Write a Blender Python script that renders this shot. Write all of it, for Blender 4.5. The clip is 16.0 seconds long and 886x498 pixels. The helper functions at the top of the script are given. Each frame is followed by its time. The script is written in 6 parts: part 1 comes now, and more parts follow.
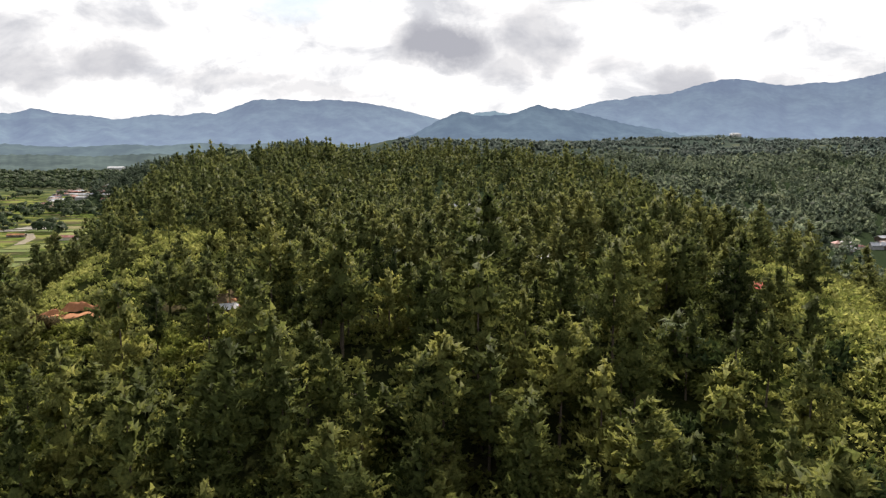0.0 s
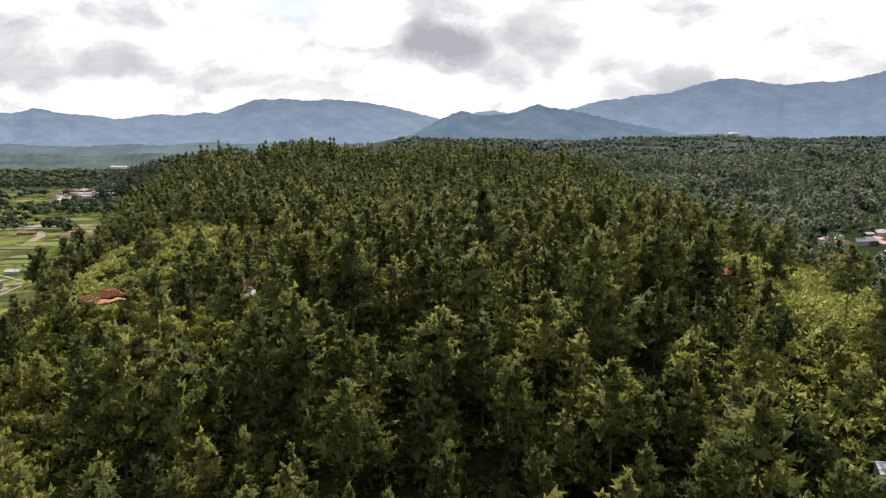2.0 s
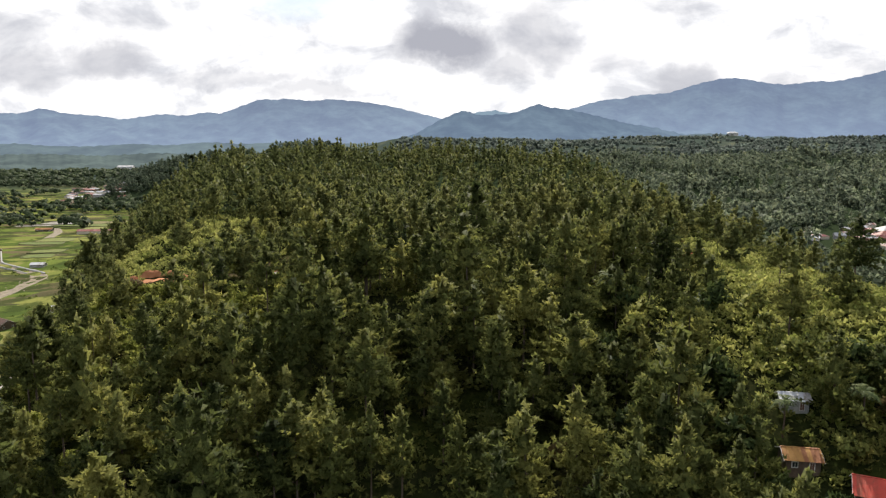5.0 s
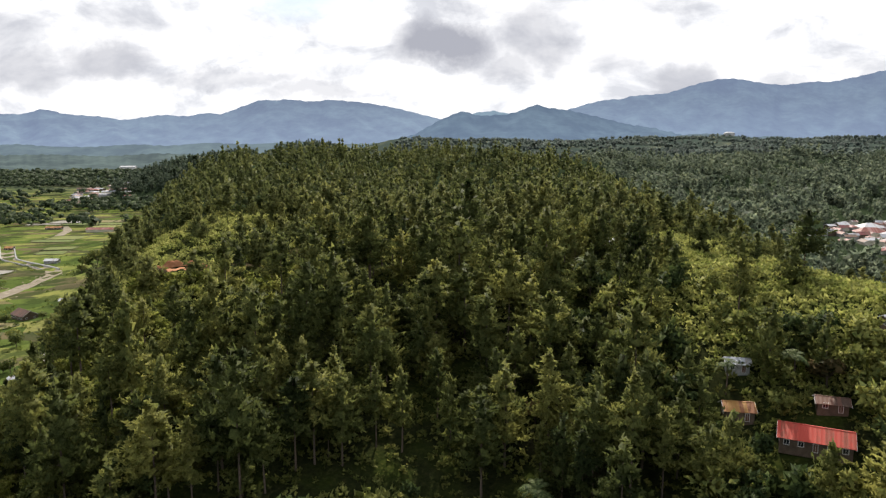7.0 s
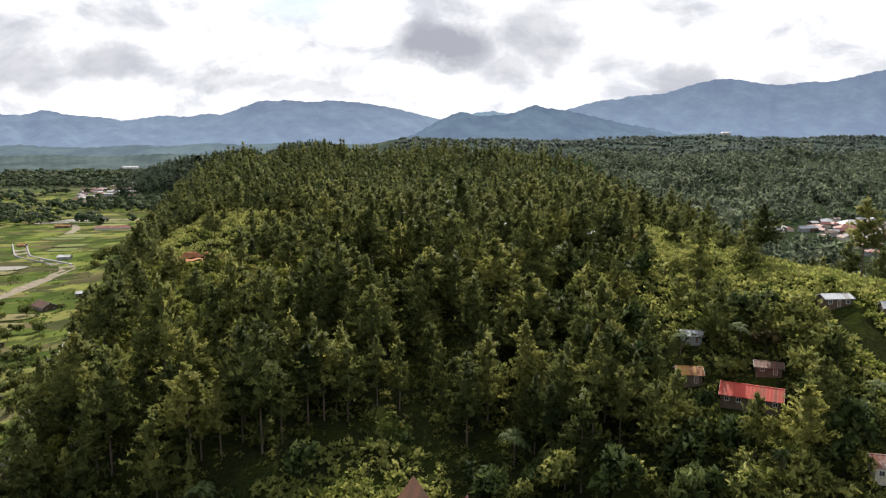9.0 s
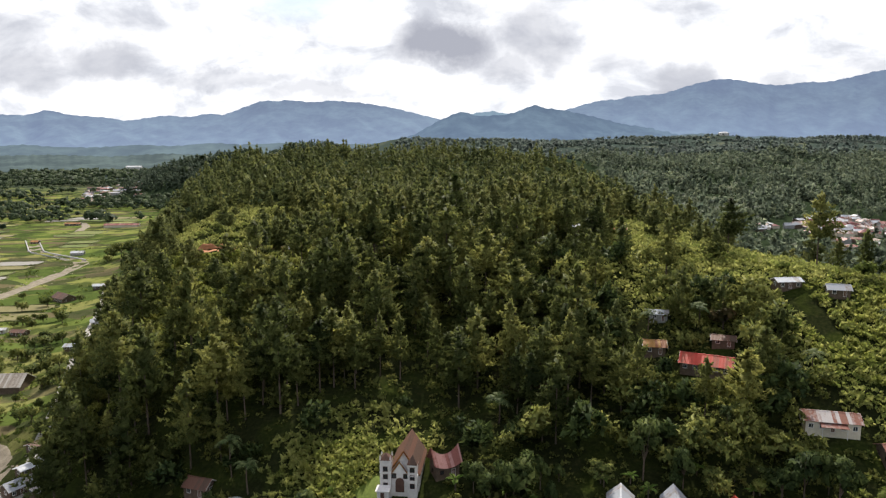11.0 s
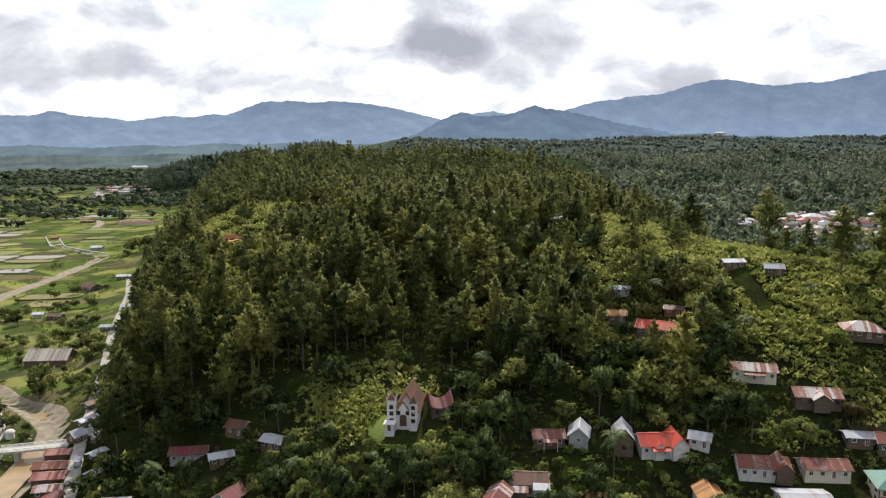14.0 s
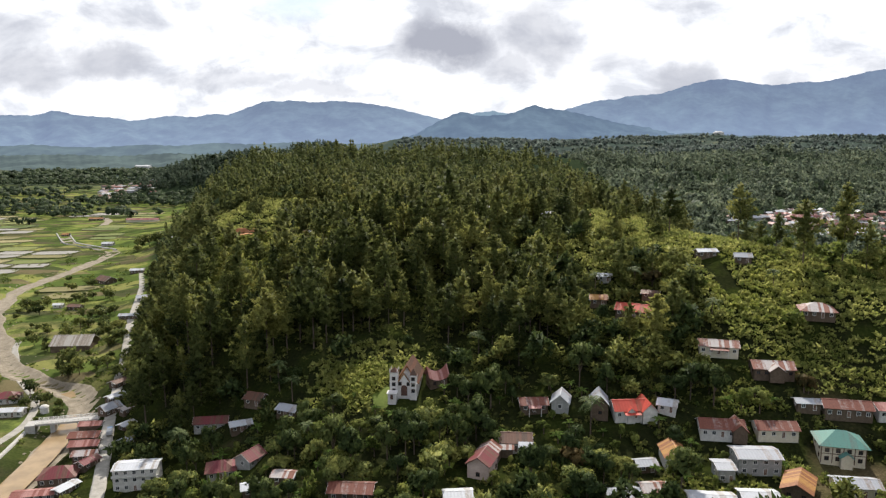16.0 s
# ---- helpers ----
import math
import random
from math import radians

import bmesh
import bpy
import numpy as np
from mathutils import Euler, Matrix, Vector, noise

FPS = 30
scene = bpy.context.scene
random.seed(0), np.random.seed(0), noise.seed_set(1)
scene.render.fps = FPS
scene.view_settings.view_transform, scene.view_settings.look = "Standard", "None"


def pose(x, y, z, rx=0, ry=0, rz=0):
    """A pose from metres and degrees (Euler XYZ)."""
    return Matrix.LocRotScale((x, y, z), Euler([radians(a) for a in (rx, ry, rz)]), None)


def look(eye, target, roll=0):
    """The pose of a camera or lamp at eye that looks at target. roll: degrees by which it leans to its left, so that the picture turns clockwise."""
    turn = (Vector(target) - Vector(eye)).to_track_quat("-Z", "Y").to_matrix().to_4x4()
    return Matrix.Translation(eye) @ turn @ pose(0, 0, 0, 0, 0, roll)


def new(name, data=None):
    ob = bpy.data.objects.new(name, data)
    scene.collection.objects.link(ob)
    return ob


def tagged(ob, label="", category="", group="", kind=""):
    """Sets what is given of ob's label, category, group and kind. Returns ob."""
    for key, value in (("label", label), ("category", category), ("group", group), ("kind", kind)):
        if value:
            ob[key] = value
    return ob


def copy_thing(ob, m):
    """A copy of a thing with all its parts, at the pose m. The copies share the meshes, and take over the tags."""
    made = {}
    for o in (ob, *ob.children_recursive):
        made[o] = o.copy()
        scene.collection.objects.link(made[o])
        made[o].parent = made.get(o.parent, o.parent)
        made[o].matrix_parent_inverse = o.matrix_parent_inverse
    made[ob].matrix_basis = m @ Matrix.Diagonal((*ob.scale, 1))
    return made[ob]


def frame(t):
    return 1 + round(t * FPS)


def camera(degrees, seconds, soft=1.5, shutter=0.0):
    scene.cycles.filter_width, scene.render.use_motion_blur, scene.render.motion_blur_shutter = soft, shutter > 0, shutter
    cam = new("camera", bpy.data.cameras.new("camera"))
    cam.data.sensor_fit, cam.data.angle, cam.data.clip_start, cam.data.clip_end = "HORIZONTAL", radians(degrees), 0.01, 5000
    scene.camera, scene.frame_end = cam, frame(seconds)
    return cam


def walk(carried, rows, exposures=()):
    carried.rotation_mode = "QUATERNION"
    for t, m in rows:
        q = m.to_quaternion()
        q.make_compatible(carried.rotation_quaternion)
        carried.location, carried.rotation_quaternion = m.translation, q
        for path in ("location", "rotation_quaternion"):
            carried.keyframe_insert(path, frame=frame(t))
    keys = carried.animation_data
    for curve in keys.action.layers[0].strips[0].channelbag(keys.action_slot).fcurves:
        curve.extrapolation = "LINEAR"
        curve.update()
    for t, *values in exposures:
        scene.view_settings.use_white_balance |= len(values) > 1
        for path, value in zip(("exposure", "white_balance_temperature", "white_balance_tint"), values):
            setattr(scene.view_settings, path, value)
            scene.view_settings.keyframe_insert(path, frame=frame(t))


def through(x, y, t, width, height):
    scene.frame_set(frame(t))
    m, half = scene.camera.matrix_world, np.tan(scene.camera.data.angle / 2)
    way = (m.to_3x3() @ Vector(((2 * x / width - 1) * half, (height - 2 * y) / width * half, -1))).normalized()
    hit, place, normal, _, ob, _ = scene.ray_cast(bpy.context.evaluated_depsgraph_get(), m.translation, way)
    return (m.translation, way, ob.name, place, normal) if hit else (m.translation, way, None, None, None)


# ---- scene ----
cam = camera(65.0, 16.0, 1.3)
# walk: metres to one unit of the rows, first eye height, first tilt, depth stretch of the lens
METRES, EYE, TILT, STRETCH = 145.0, 110.0, -8.8, 1.552
ROWS = [
    (0.0, 0.0, 0.0, 0.0, 0.0, 0.0, -0.0),
    (0.5, 0.0002, -0.0208, -0.0042, 0.04, -0.02, -0.02),
    (1.0, 0.0004, -0.0466, -0.0094, 0.07, -0.04, -0.02),
    (1.5, 0.0009, -0.0702, -0.0144, 0.07, -0.07, 0.03),
    (2.0, 0.0018, -0.0982, -0.0205, 0.06, -0.09, 0.04),
    (2.5, 0.0031, -0.1236, -0.0261, 0.07, -0.11, 0.03),
    (3.0, 0.0042, -0.1531, -0.0325, 0.11, -0.12, 0.06),
    (3.5, 0.0047, -0.1793, -0.0381, 0.17, -0.15, 0.07),
    (4.0, 0.0058, -0.2098, -0.045, 0.21, -0.16, 0.07),
    (4.5, 0.0067, -0.2368, -0.0513, 0.28, -0.15, 0.06),
    (7.0, 0.0194, -0.3907, -0.0845, 0.23, -0.11, 0.12),
    (7.5, 0.0232, -0.4201, -0.0913, 0.23, -0.1, 0.13),
    (8.0, 0.0277, -0.4542, -0.0987, 0.23, -0.12, 0.16),
    (8.5, 0.0324, -0.4849, -0.1052, 0.26, -0.12, 0.16),
    (9.0, 0.0367, -0.5202, -0.113, 0.2, -0.1, 0.19),
    (11.5, 0.0521, -0.6836, -0.1485, 0.29, -0.12, 0.2),
    (12.0, 0.0544, -0.7197, -0.1557, 0.31, -0.1, 0.21),
    (12.5, 0.0569, -0.7511, -0.1624, 0.32, -0.09, 0.22),
    (13.0, 0.0597, -0.7867, -0.1703, 0.34, -0.1, 0.23),
    (13.5, 0.0623, -0.8174, -0.1773, 0.39, -0.12, 0.23),
    (14.0, 0.0649, -0.8498, -0.1845, 0.4, -0.13, 0.22),
    (14.5, 0.0677, -0.8815, -0.1919, 0.41, -0.14, 0.23),
    (15.0, 0.0703, -0.9129, -0.1988, 0.43, -0.16, 0.22),
    (15.5, 0.0728, -0.9437, -0.2063, 0.46, -0.15, 0.22),
    (16.0, 0.0754, -0.9735, -0.2128, 0.47, -0.2, 0.24),
]
walk(cam, [(t, pose(0, 0, EYE, TILT, 0, 0) @ pose(METRES * x, METRES * STRETCH * y, METRES * z, 90 + pitch / STRETCH, roll, yaw / STRETCH)) for t, x, y, z, yaw, pitch, roll in ROWS],
     [(0.0, 0.42, 6720, 10), (6.0, 0.42, 6580, 10), (16.0, 0.42, 6380, 10)])

# ---- light ----
SUN_EL, SUN_AZ = 43.0, 7.0     # degrees; azimuth to the right of straight ahead
sun_way = Vector((math.sin(radians(SUN_AZ)) * math.cos(radians(SUN_EL)), math.cos(radians(SUN_AZ)) * math.cos(radians(SUN_EL)), math.sin(radians(SUN_EL))))
sun = new("sun", bpy.data.lights.new("sun", "SUN"))
sun.data.energy, sun.data.angle, sun.data.color = 5.0, radians(0.6), (1.0, 0.93, 0.82)
sun.matrix_world = look(sun_way * 900, (0, 0, 0))


class Nodes:
    """Short hand for building a node tree."""

    def __init__(self, tree):
        self.tree = tree
        tree.nodes.clear()

    def add(self, kind, settings=None, **inputs):
        n = self.tree.nodes.new(kind)
        for key, value in (settings or {}).items():
            setattr(n, key, value)
        for key, value in inputs.items():
            self.put(n.inputs[int(key[1:]) if key[0] == "i" and key[1:].isdigit() else key.replace("_", " ")], value)
        return n

    def put(self, socket, value):
        if isinstance(value, bpy.types.NodeSocket):
            self.tree.links.new(value, socket)
        elif isinstance(value, bpy.types.Node):
            self.tree.links.new(value.outputs[0], socket)
        else:
            socket.default_value = value

    def math(self, op, a, b=0.0, clamp=False):
        return self.add("ShaderNodeMath", {"operation": op, "use_clamp": clamp}, i0=a, i1=b).outputs[0]

    def mix(self, fac, a, b, blend="MIX"):
        n = self.add("ShaderNodeMix", {"data_type": "RGBA", "blend_type": blend, "clamp_factor": True})
        self.put(n.inputs[0], fac), self.put(n.inputs[6], a), self.put(n.inputs[7], b)
        return n.outputs[2]

    def ramp(self, fac, stops):
        n = self.add("ShaderNodeValToRGB", i0=fac)
        e = n.color_ramp.elements
        while len(e) < len(stops):
            e.new(0.5)
        for el, (p, c) in zip(e, stops):
            el.position, el.color = p, (*c, 1) if len(c) == 3 else c
        return n.outputs[0]

    def noise(self, vec, scale, detail=4.0, rough=0.55, distort=0.0):
        return self.add("ShaderNodeTexNoise", None, Vector=vec, Scale=scale, Detail=detail, Roughness=rough, Distortion=distort).outputs[0]


def grey(v):
    return (v, v, v, 1)


def make_world():
    w = bpy.data.worlds.new("sky")
    scene.world = w
    w.use_nodes = True
    k = Nodes(w.node_tree)
    way = k.add("ShaderNodeTexCoord").outputs["Generated"]
    sky = k.add("ShaderNodeTexSky", {"sky_type": "NISHITA", "sun_disc": False, "sun_elevation": radians(SUN_EL), "sun_rotation": radians(SUN_AZ), "air_density": 1.2, "dust_density": 2.0})
    blue = k.mix(1.0, sky.outputs[0], grey(0.09), "MULTIPLY")
    # a flat chart of the sky ahead: u to the right, v up, about the level line of the valley
    d = k.add("ShaderNodeSeparateXYZ", None, Vector=way)
    t = radians(-TILT)
    ahead = k.math("SUBTRACT", k.math("MULTIPLY", d.outputs[1], math.cos(t)), k.math("MULTIPLY", d.outputs[2], math.sin(t)))
    up = k.math("ADD", k.math("MULTIPLY", d.outputs[1], math.sin(t)), k.math("MULTIPLY", d.outputs[2], math.cos(t)))
    safe = k.math("MAXIMUM", ahead, 0.05)
    u = k.math("DIVIDE", d.outputs[0], safe)
    v = k.math("DIVIDE", up, safe)
    chart = k.add("ShaderNodeCombineXYZ", None, X=u, Y=v, Z=0.0).outputs[0]
    wob = k.add("ShaderNodeTexNoise", None, Vector=chart, Scale=7.0, Detail=6.0, Roughness=0.62)
    wx = k.math("MULTIPLY", k.math("SUBTRACT", wob.outputs[0], 0.5), 0.11)
    wob2 = k.noise(k.add("ShaderNodeVectorMath", {"operation": "ADD"}, i0=chart, i1=(3.1, 1.7, 0)).outputs[0], 9.0, 6.0, 0.62)
    wy = k.math("MULTIPLY", k.math("SUBTRACT", wob2, 0.5), 0.085)
    uu, vv = k.math("ADD", u, wx), k.math("ADD", v, wy)
    # grey cloud bodies: centre u, v, half widths, depth of the grey
    bodies = [(-0.005, 0.292, 0.085, 0.040, 0.95), (0.13, 0.305, 0.075, 0.055, 0.55), (0.085, 0.262, 0.05, 0.024, 0.5),
              (-0.49, 0.268, 0.085, 0.034, 0.62), (-0.62, 0.262, 0.085, 0.04, 0.55), (-0.63, 0.31, 0.09, 0.03, 0.35), (-0.30, 0.243, 0.13, 0.014, 0.4),
              (-0.19, 0.225, 0.08, 0.014, 0.45), (-0.46, 0.32, 0.13, 0.03, 0.22), (0.345, 0.243, 0.05, 0.032, 0.6),
              (0.24, 0.262, 0.06, 0.02, 0.35), (0.49, 0.245, 0.06, 0.016, 0.35), (0.10, 0.35, 0.13, 0.03, 0.25),
              (0.31, 0.345, 0.06, 0.025, 0.25), (0.62, 0.26, 0.10, 0.03, 0.3)]
    dark = 0.0
    for cu, cv, ru, rv, deep in bodies:
        a = k.math("DIVIDE", k.math("SUBTRACT", uu, cu), ru)
        b = k.math("DIVIDE", k.math("SUBTRACT", vv, cv), rv)
        r = k.math("ADD", k.math("MULTIPLY", a, a), k.math("MULTIPLY", b, b))
        fall = k.math("MULTIPLY", k.math("SUBTRACT", 1.25, r, True), deep * 1.1)
        dark = k.math("MAXIMUM", dark, fall) if dark else fall
    front = k.math("MULTIPLY", k.math("SUBTRACT", ahead, 0.1), 6.0, True)
    # the rest of the sky: drifting cloud on a flat layer overhead
    high = k.math("MAXIMUM", d.outputs[2], 0.06)
    layer = k.add("ShaderNodeCombineXYZ", None, X=k.math("DIVIDE", d.outputs[0], high), Y=k.math("DIVIDE", d.outputs[1], high), Z=0.0).outputs[0]
    wide = k.noise(layer, 0.55, 7.0, 0.6)
    puffs = k.noise(k.add("ShaderNodeVectorMath", {"operation": "MULTIPLY"}, i0=chart, i1=(1.0, 1.9, 1.0)).outputs[0], 8.5, 8.0, 0.6, 0.3)
    shade = k.ramp(puffs, [(0.35, (0.56, 0.575, 0.62)), (0.45, (0.76, 0.77, 0.80)), (0.55, (0.97, 0.97, 0.98))])
    shade = k.mix(dark, shade, (0.34, 0.35, 0.40, 1))
    gap_a = k.math("DIVIDE", k.math("SUBTRACT", uu, -0.19), 0.11)
    gap_b = k.math("DIVIDE", k.math("SUBTRACT", vv, 0.365), 0.045)
    gap = k.math("MULTIPLY", k.math("SUBTRACT", 1.0, k.math("ADD", k.math("MULTIPLY", gap_a, gap_a), k.math("MULTIPLY", gap_b, gap_b)), True), 0.8)
    shade = k.mix(gap, shade, (0.62, 0.72, 0.84, 1))
    cover = k.ramp(wide, [(0.44, (0, 0, 0)), (0.60, (1, 1, 1))])
    rest = k.mix(cover, blue, (0.95, 0.96, 1.0, 1))
    colour = k.mix(front, rest, shade)
    bg = k.add("ShaderNodeBackground", None, Color=colour, Strength=1.0)
    k.add("ShaderNodeOutputWorld", None, Surface=bg.outputs[0])


make_world()

# ---- materials ----


def material(name):
    m = bpy.data.materials.new(name)
    m.use_nodes = True
    return m, Nodes(m.node_tree)


def finish(k, colour, rough=0.8, bump=None, bump_size=0.1, metal=0.0, through=0.0, spec=0.3):
    b = k.add("ShaderNodeBsdfPrincipled", None, Base_Color=colour, Roughness=rough, Metallic=metal)
    b.inputs["Specular IOR Level"].default_value = spec
    if bump is not None:
        k.put(b.inputs["Normal"], k.add("ShaderNodeBump", None, Height=bump, Strength=0.6, Distance=bump_size).outputs[0])
    out = b.outputs[0]
    if through:
        tr = k.add("ShaderNodeBsdfTranslucent", None, Color=colour)
        out = k.add("ShaderNodeMixShader", None, i0=through, i1=out, i2=tr.outputs[0]).outputs[0]
    k.add("ShaderNodeOutputMaterial", None, Surface=out)


def leaf_material(name, dark, mid, light, through=0.45, patch=0.045, tuft=0.4, grain=3.2):
    """Foliage: each spray, each tree and each stretch of wood differs a little."""
    m, k = material(name)
    geo = k.add("ShaderNodeNewGeometry")
    where = geo.outputs["Position"]
    tree = k.add("ShaderNodeObjectInfo").outputs["Random"]
    wide = k.noise(where, patch, 3.0)
    own = k.math("ADD", k.math("MULTIPLY", geo.outputs["Random Per Island"], tuft), k.math("MULTIPLY", wide, 1.0 - tuft))
    own = k.math("ADD", own, k.math("MULTIPLY", k.math("SUBTRACT", tree, 0.5), 0.3))
    c = k.ramp(own, [(0.25, dark), (0.5, mid), (0.8, light)])
    sprig = k.noise(where, grain * 0.5, 3.0, 0.7)
    c = k.mix(1.0, c, k.ramp(sprig, [(0.3, (0.55, 0.57, 0.57)), (0.7, (1.5, 1.47, 1.4))]), "MULTIPLY")
    b = k.add("ShaderNodeBsdfPrincipled", None, Base_Color=c, Roughness=0.6)
    b.inputs["Specular IOR Level"].default_value = 0.06
    out = k.add("ShaderNodeMixShader", None, i0=through, i1=b.outputs[0], i2=k.add("ShaderNodeBsdfTranslucent", None, Color=c).outputs[0]).outputs[0]
    k.add("ShaderNodeOutputMaterial", None, Surface=out)
    return m


PINE = leaf_material("pine_needles", (0.031, 0.044, 0.015), (0.112, 0.130, 0.040), (0.275, 0.268, 0.077), 0.53, 0.06, 0.16)
RIDGE = leaf_material("ridge_pine_needles", (0.032, 0.046, 0.018), (0.096, 0.116, 0.042), (0.220, 0.222, 0.073), 0.52, 0.04, 0.16, 1.6)
# the spur lies in shade and blue haze; both are painted into its needles
SPUR = leaf_material("shaded_pine_needles", (0.042, 0.062, 0.048), (0.074, 0.1, 0.072), (0.105, 0.135, 0.09), 0.45, 0.03, 0.2, 1.0)
BROAD = leaf_material("broad_leaves", (0.038, 0.055, 0.019), (0.128, 0.152, 0.045), (0.30, 0.298, 0.084), 0.4, 0.06, 0.36)
DEEP = leaf_material("dark_broad_leaves", (0.026, 0.042, 0.015), (0.064, 0.088, 0.028), (0.15, 0.172, 0.052), 0.36, 0.06, 0.36)
# kept darker than GLADE: the wood's shade is put into this shrub colour
SHRUB = leaf_material("shrub_leaves", (0.040, 0.058, 0.017), (0.115, 0.130, 0.036), (0.26, 0.245, 0.075), 0.5, 0.06, 0.3)
PALM = leaf_material("palm_fronds", (0.03, 0.05, 0.018), (0.08, 0.105, 0.04), (0.16, 0.18, 0.08), 0.3, 0.045)
BANANA = leaf_material("banana_leaves", (0.05, 0.09, 0.02), (0.10, 0.16, 0.03), (0.20, 0.26, 0.07), 0.4, 0.045)
# leaf colour lightened and blued to paint in the valley's haze
FARWOOD = leaf_material("haze_tinted_valley_leaves", (0.056, 0.078, 0.060), (0.150, 0.182, 0.124), (0.30, 0.320, 0.195), 0.62, 0.035, 0.2, 0.3)
VALLEY = leaf_material("valley_tree_leaves", (0.030, 0.046, 0.026), (0.066, 0.090, 0.046), (0.130, 0.155, 0.070), 0.45, 0.03, 0.2, 0.5)
# pale and bluish: the haze before the distant wood is put into its leaf colour
HAZEWOOD = leaf_material("haze_tinted_wood_leaves", (0.098, 0.124, 0.112), (0.112, 0.140, 0.122), (0.135, 0.160, 0.132), 0.7, 0.006, 0.08, 0.1)
RUSSET = leaf_material("russet_leaves", (0.05, 0.045, 0.018), (0.12, 0.085, 0.035), (0.22, 0.16, 0.07), 0.45)
LUSH = leaf_material("lush_shrub_leaves", (0.060, 0.090, 0.022), (0.162, 0.196, 0.047), (0.34, 0.340, 0.10), 0.55, 0.06, 0.3)
BAMBOO = leaf_material("bamboo_leaves", (0.085, 0.112, 0.024), (0.20, 0.222, 0.050), (0.36, 0.34, 0.10), 0.55, 0.06, 0.3)
# lit copy of SHRUB for open slopes, with sunlight put into the colour
GLADE = leaf_material("sunlit_shrub_leaves", (0.072, 0.098, 0.025), (0.180, 0.206, 0.056), (0.35, 0.345, 0.112), 0.56, 0.09, 0.28)


def bark_material():
    m, k = material("bark")
    where = k.add("ShaderNodeTexCoord").outputs["Object"]
    n = k.noise(where, 5.0, 5.0)
    finish(k, k.ramp(n, [(0.3, (0.05, 0.035, 0.025)), (0.7, (0.16, 0.12, 0.09))]), 0.9, n, 0.1)
    return m


BARK = bark_material()


def ground_material():
    """Grass, bare earth and fields of the valley, by place and slope."""
    m, k = material("hill_and_valley_ground")
    geo = k.add("ShaderNodeNewGeometry")
    p = geo.outputs["Position"]
    xyz = k.add("ShaderNodeSeparateXYZ", None, Vector=p)
    fine = k.noise(p, 0.9, 6.0, 0.65)
    mid = k.noise(p, 0.07, 4.0)
    wide = k.noise(p, 0.011, 3.0)
    wood = k.ramp(fine, [(0.3, (0.007, 0.010, 0.004)), (0.55, (0.018, 0.021, 0.008)), (0.8, (0.045, 0.04, 0.016))])
    grass = k.ramp(fine, [(0.25, (0.010, 0.015, 0.004)), (0.55, (0.026, 0.034, 0.008)), (0.8, (0.065, 0.064, 0.018))])
    earth = k.ramp(fine, [(0.3, (0.12, 0.085, 0.05)), (0.7, (0.27, 0.20, 0.13))])
    c = k.mix(k.ramp(mid, [(0.45, (0, 0, 0)), (0.62, (1, 1, 1))]), wood, grass)
    c = k.mix(k.math("MULTIPLY", k.ramp(wide, [(0.66, (0, 0, 0)), (0.76, (1, 1, 1))]), 0.5), c, earth)
    # floor of the woods behind the hill's brow, tree shade painted in as dark colour
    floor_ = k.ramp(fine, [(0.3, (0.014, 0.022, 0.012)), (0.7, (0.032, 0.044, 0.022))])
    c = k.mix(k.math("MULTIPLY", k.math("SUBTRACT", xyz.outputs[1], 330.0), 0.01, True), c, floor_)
    # valley fields lie low and level, in the west of the hill
    cells = k.add("ShaderNodeTexVoronoi", {"feature": "F1"}, Vector=k.add("ShaderNodeVectorMath", {"operation": "MULTIPLY"}, i0=p, i1=(0.35, 1.0, 0.0)).outputs[0], Scale=0.06, Randomness=0.9)
    tone = k.add("ShaderNodeSeparateColor", None, Color=cells.outputs["Color"]).outputs[0]
    field = k.ramp(tone, [(0.0, (0.055, 0.080, 0.022)), (0.35, (0.115, 0.145, 0.036)), (0.55, (0.185, 0.19, 0.058)), (0.72, (0.12, 0.10, 0.055)), (0.86, (0.07, 0.065, 0.036)), (1.0, (0.05, 0.066, 0.024))])
    clumpy = k.noise(p, 0.035, 5.0, 0.65)
    field = k.mix(k.ramp(clumpy, [(0.48, (0, 0, 0)), (0.58, (0.8, 0.8, 0.8))]), field, (0.035, 0.05, 0.017, 1))
    field = k.mix(0.45, field, k.mix(1.0, field, k.ramp(fine, [(0.2, (0.5, 0.5, 0.5)), (0.8, (1.5, 1.5, 1.5))]), "MULTIPLY"))
    low = k.math("MULTIPLY", k.math("SUBTRACT", -4.0, xyz.outputs[2]), 0.25, True)
    west = k.math("MULTIPLY", k.math("SUBTRACT", -150.0, xyz.outputs[0]), 0.03, True)
    c = k.mix(k.math("MULTIPLY", low, west), c, field)
    # scrub and woodland floor of the far country, its colour blued to paint in haze
    off = k.math("MULTIPLY", k.math("SUBTRACT", xyz.outputs[1], 1500.0), 0.002, True)
    scrub = k.ramp(k.noise(p, 0.006, 5.0, 0.6), [(0.35, (0.036, 0.050, 0.044)), (0.55, (0.048, 0.062, 0.050)), (0.64, (0.10, 0.105, 0.070)), (0.72, (0.135, 0.132, 0.085))])
    c = k.mix(off, c, scrub)
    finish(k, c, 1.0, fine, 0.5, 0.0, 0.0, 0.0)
    return m


GROUND = ground_material()


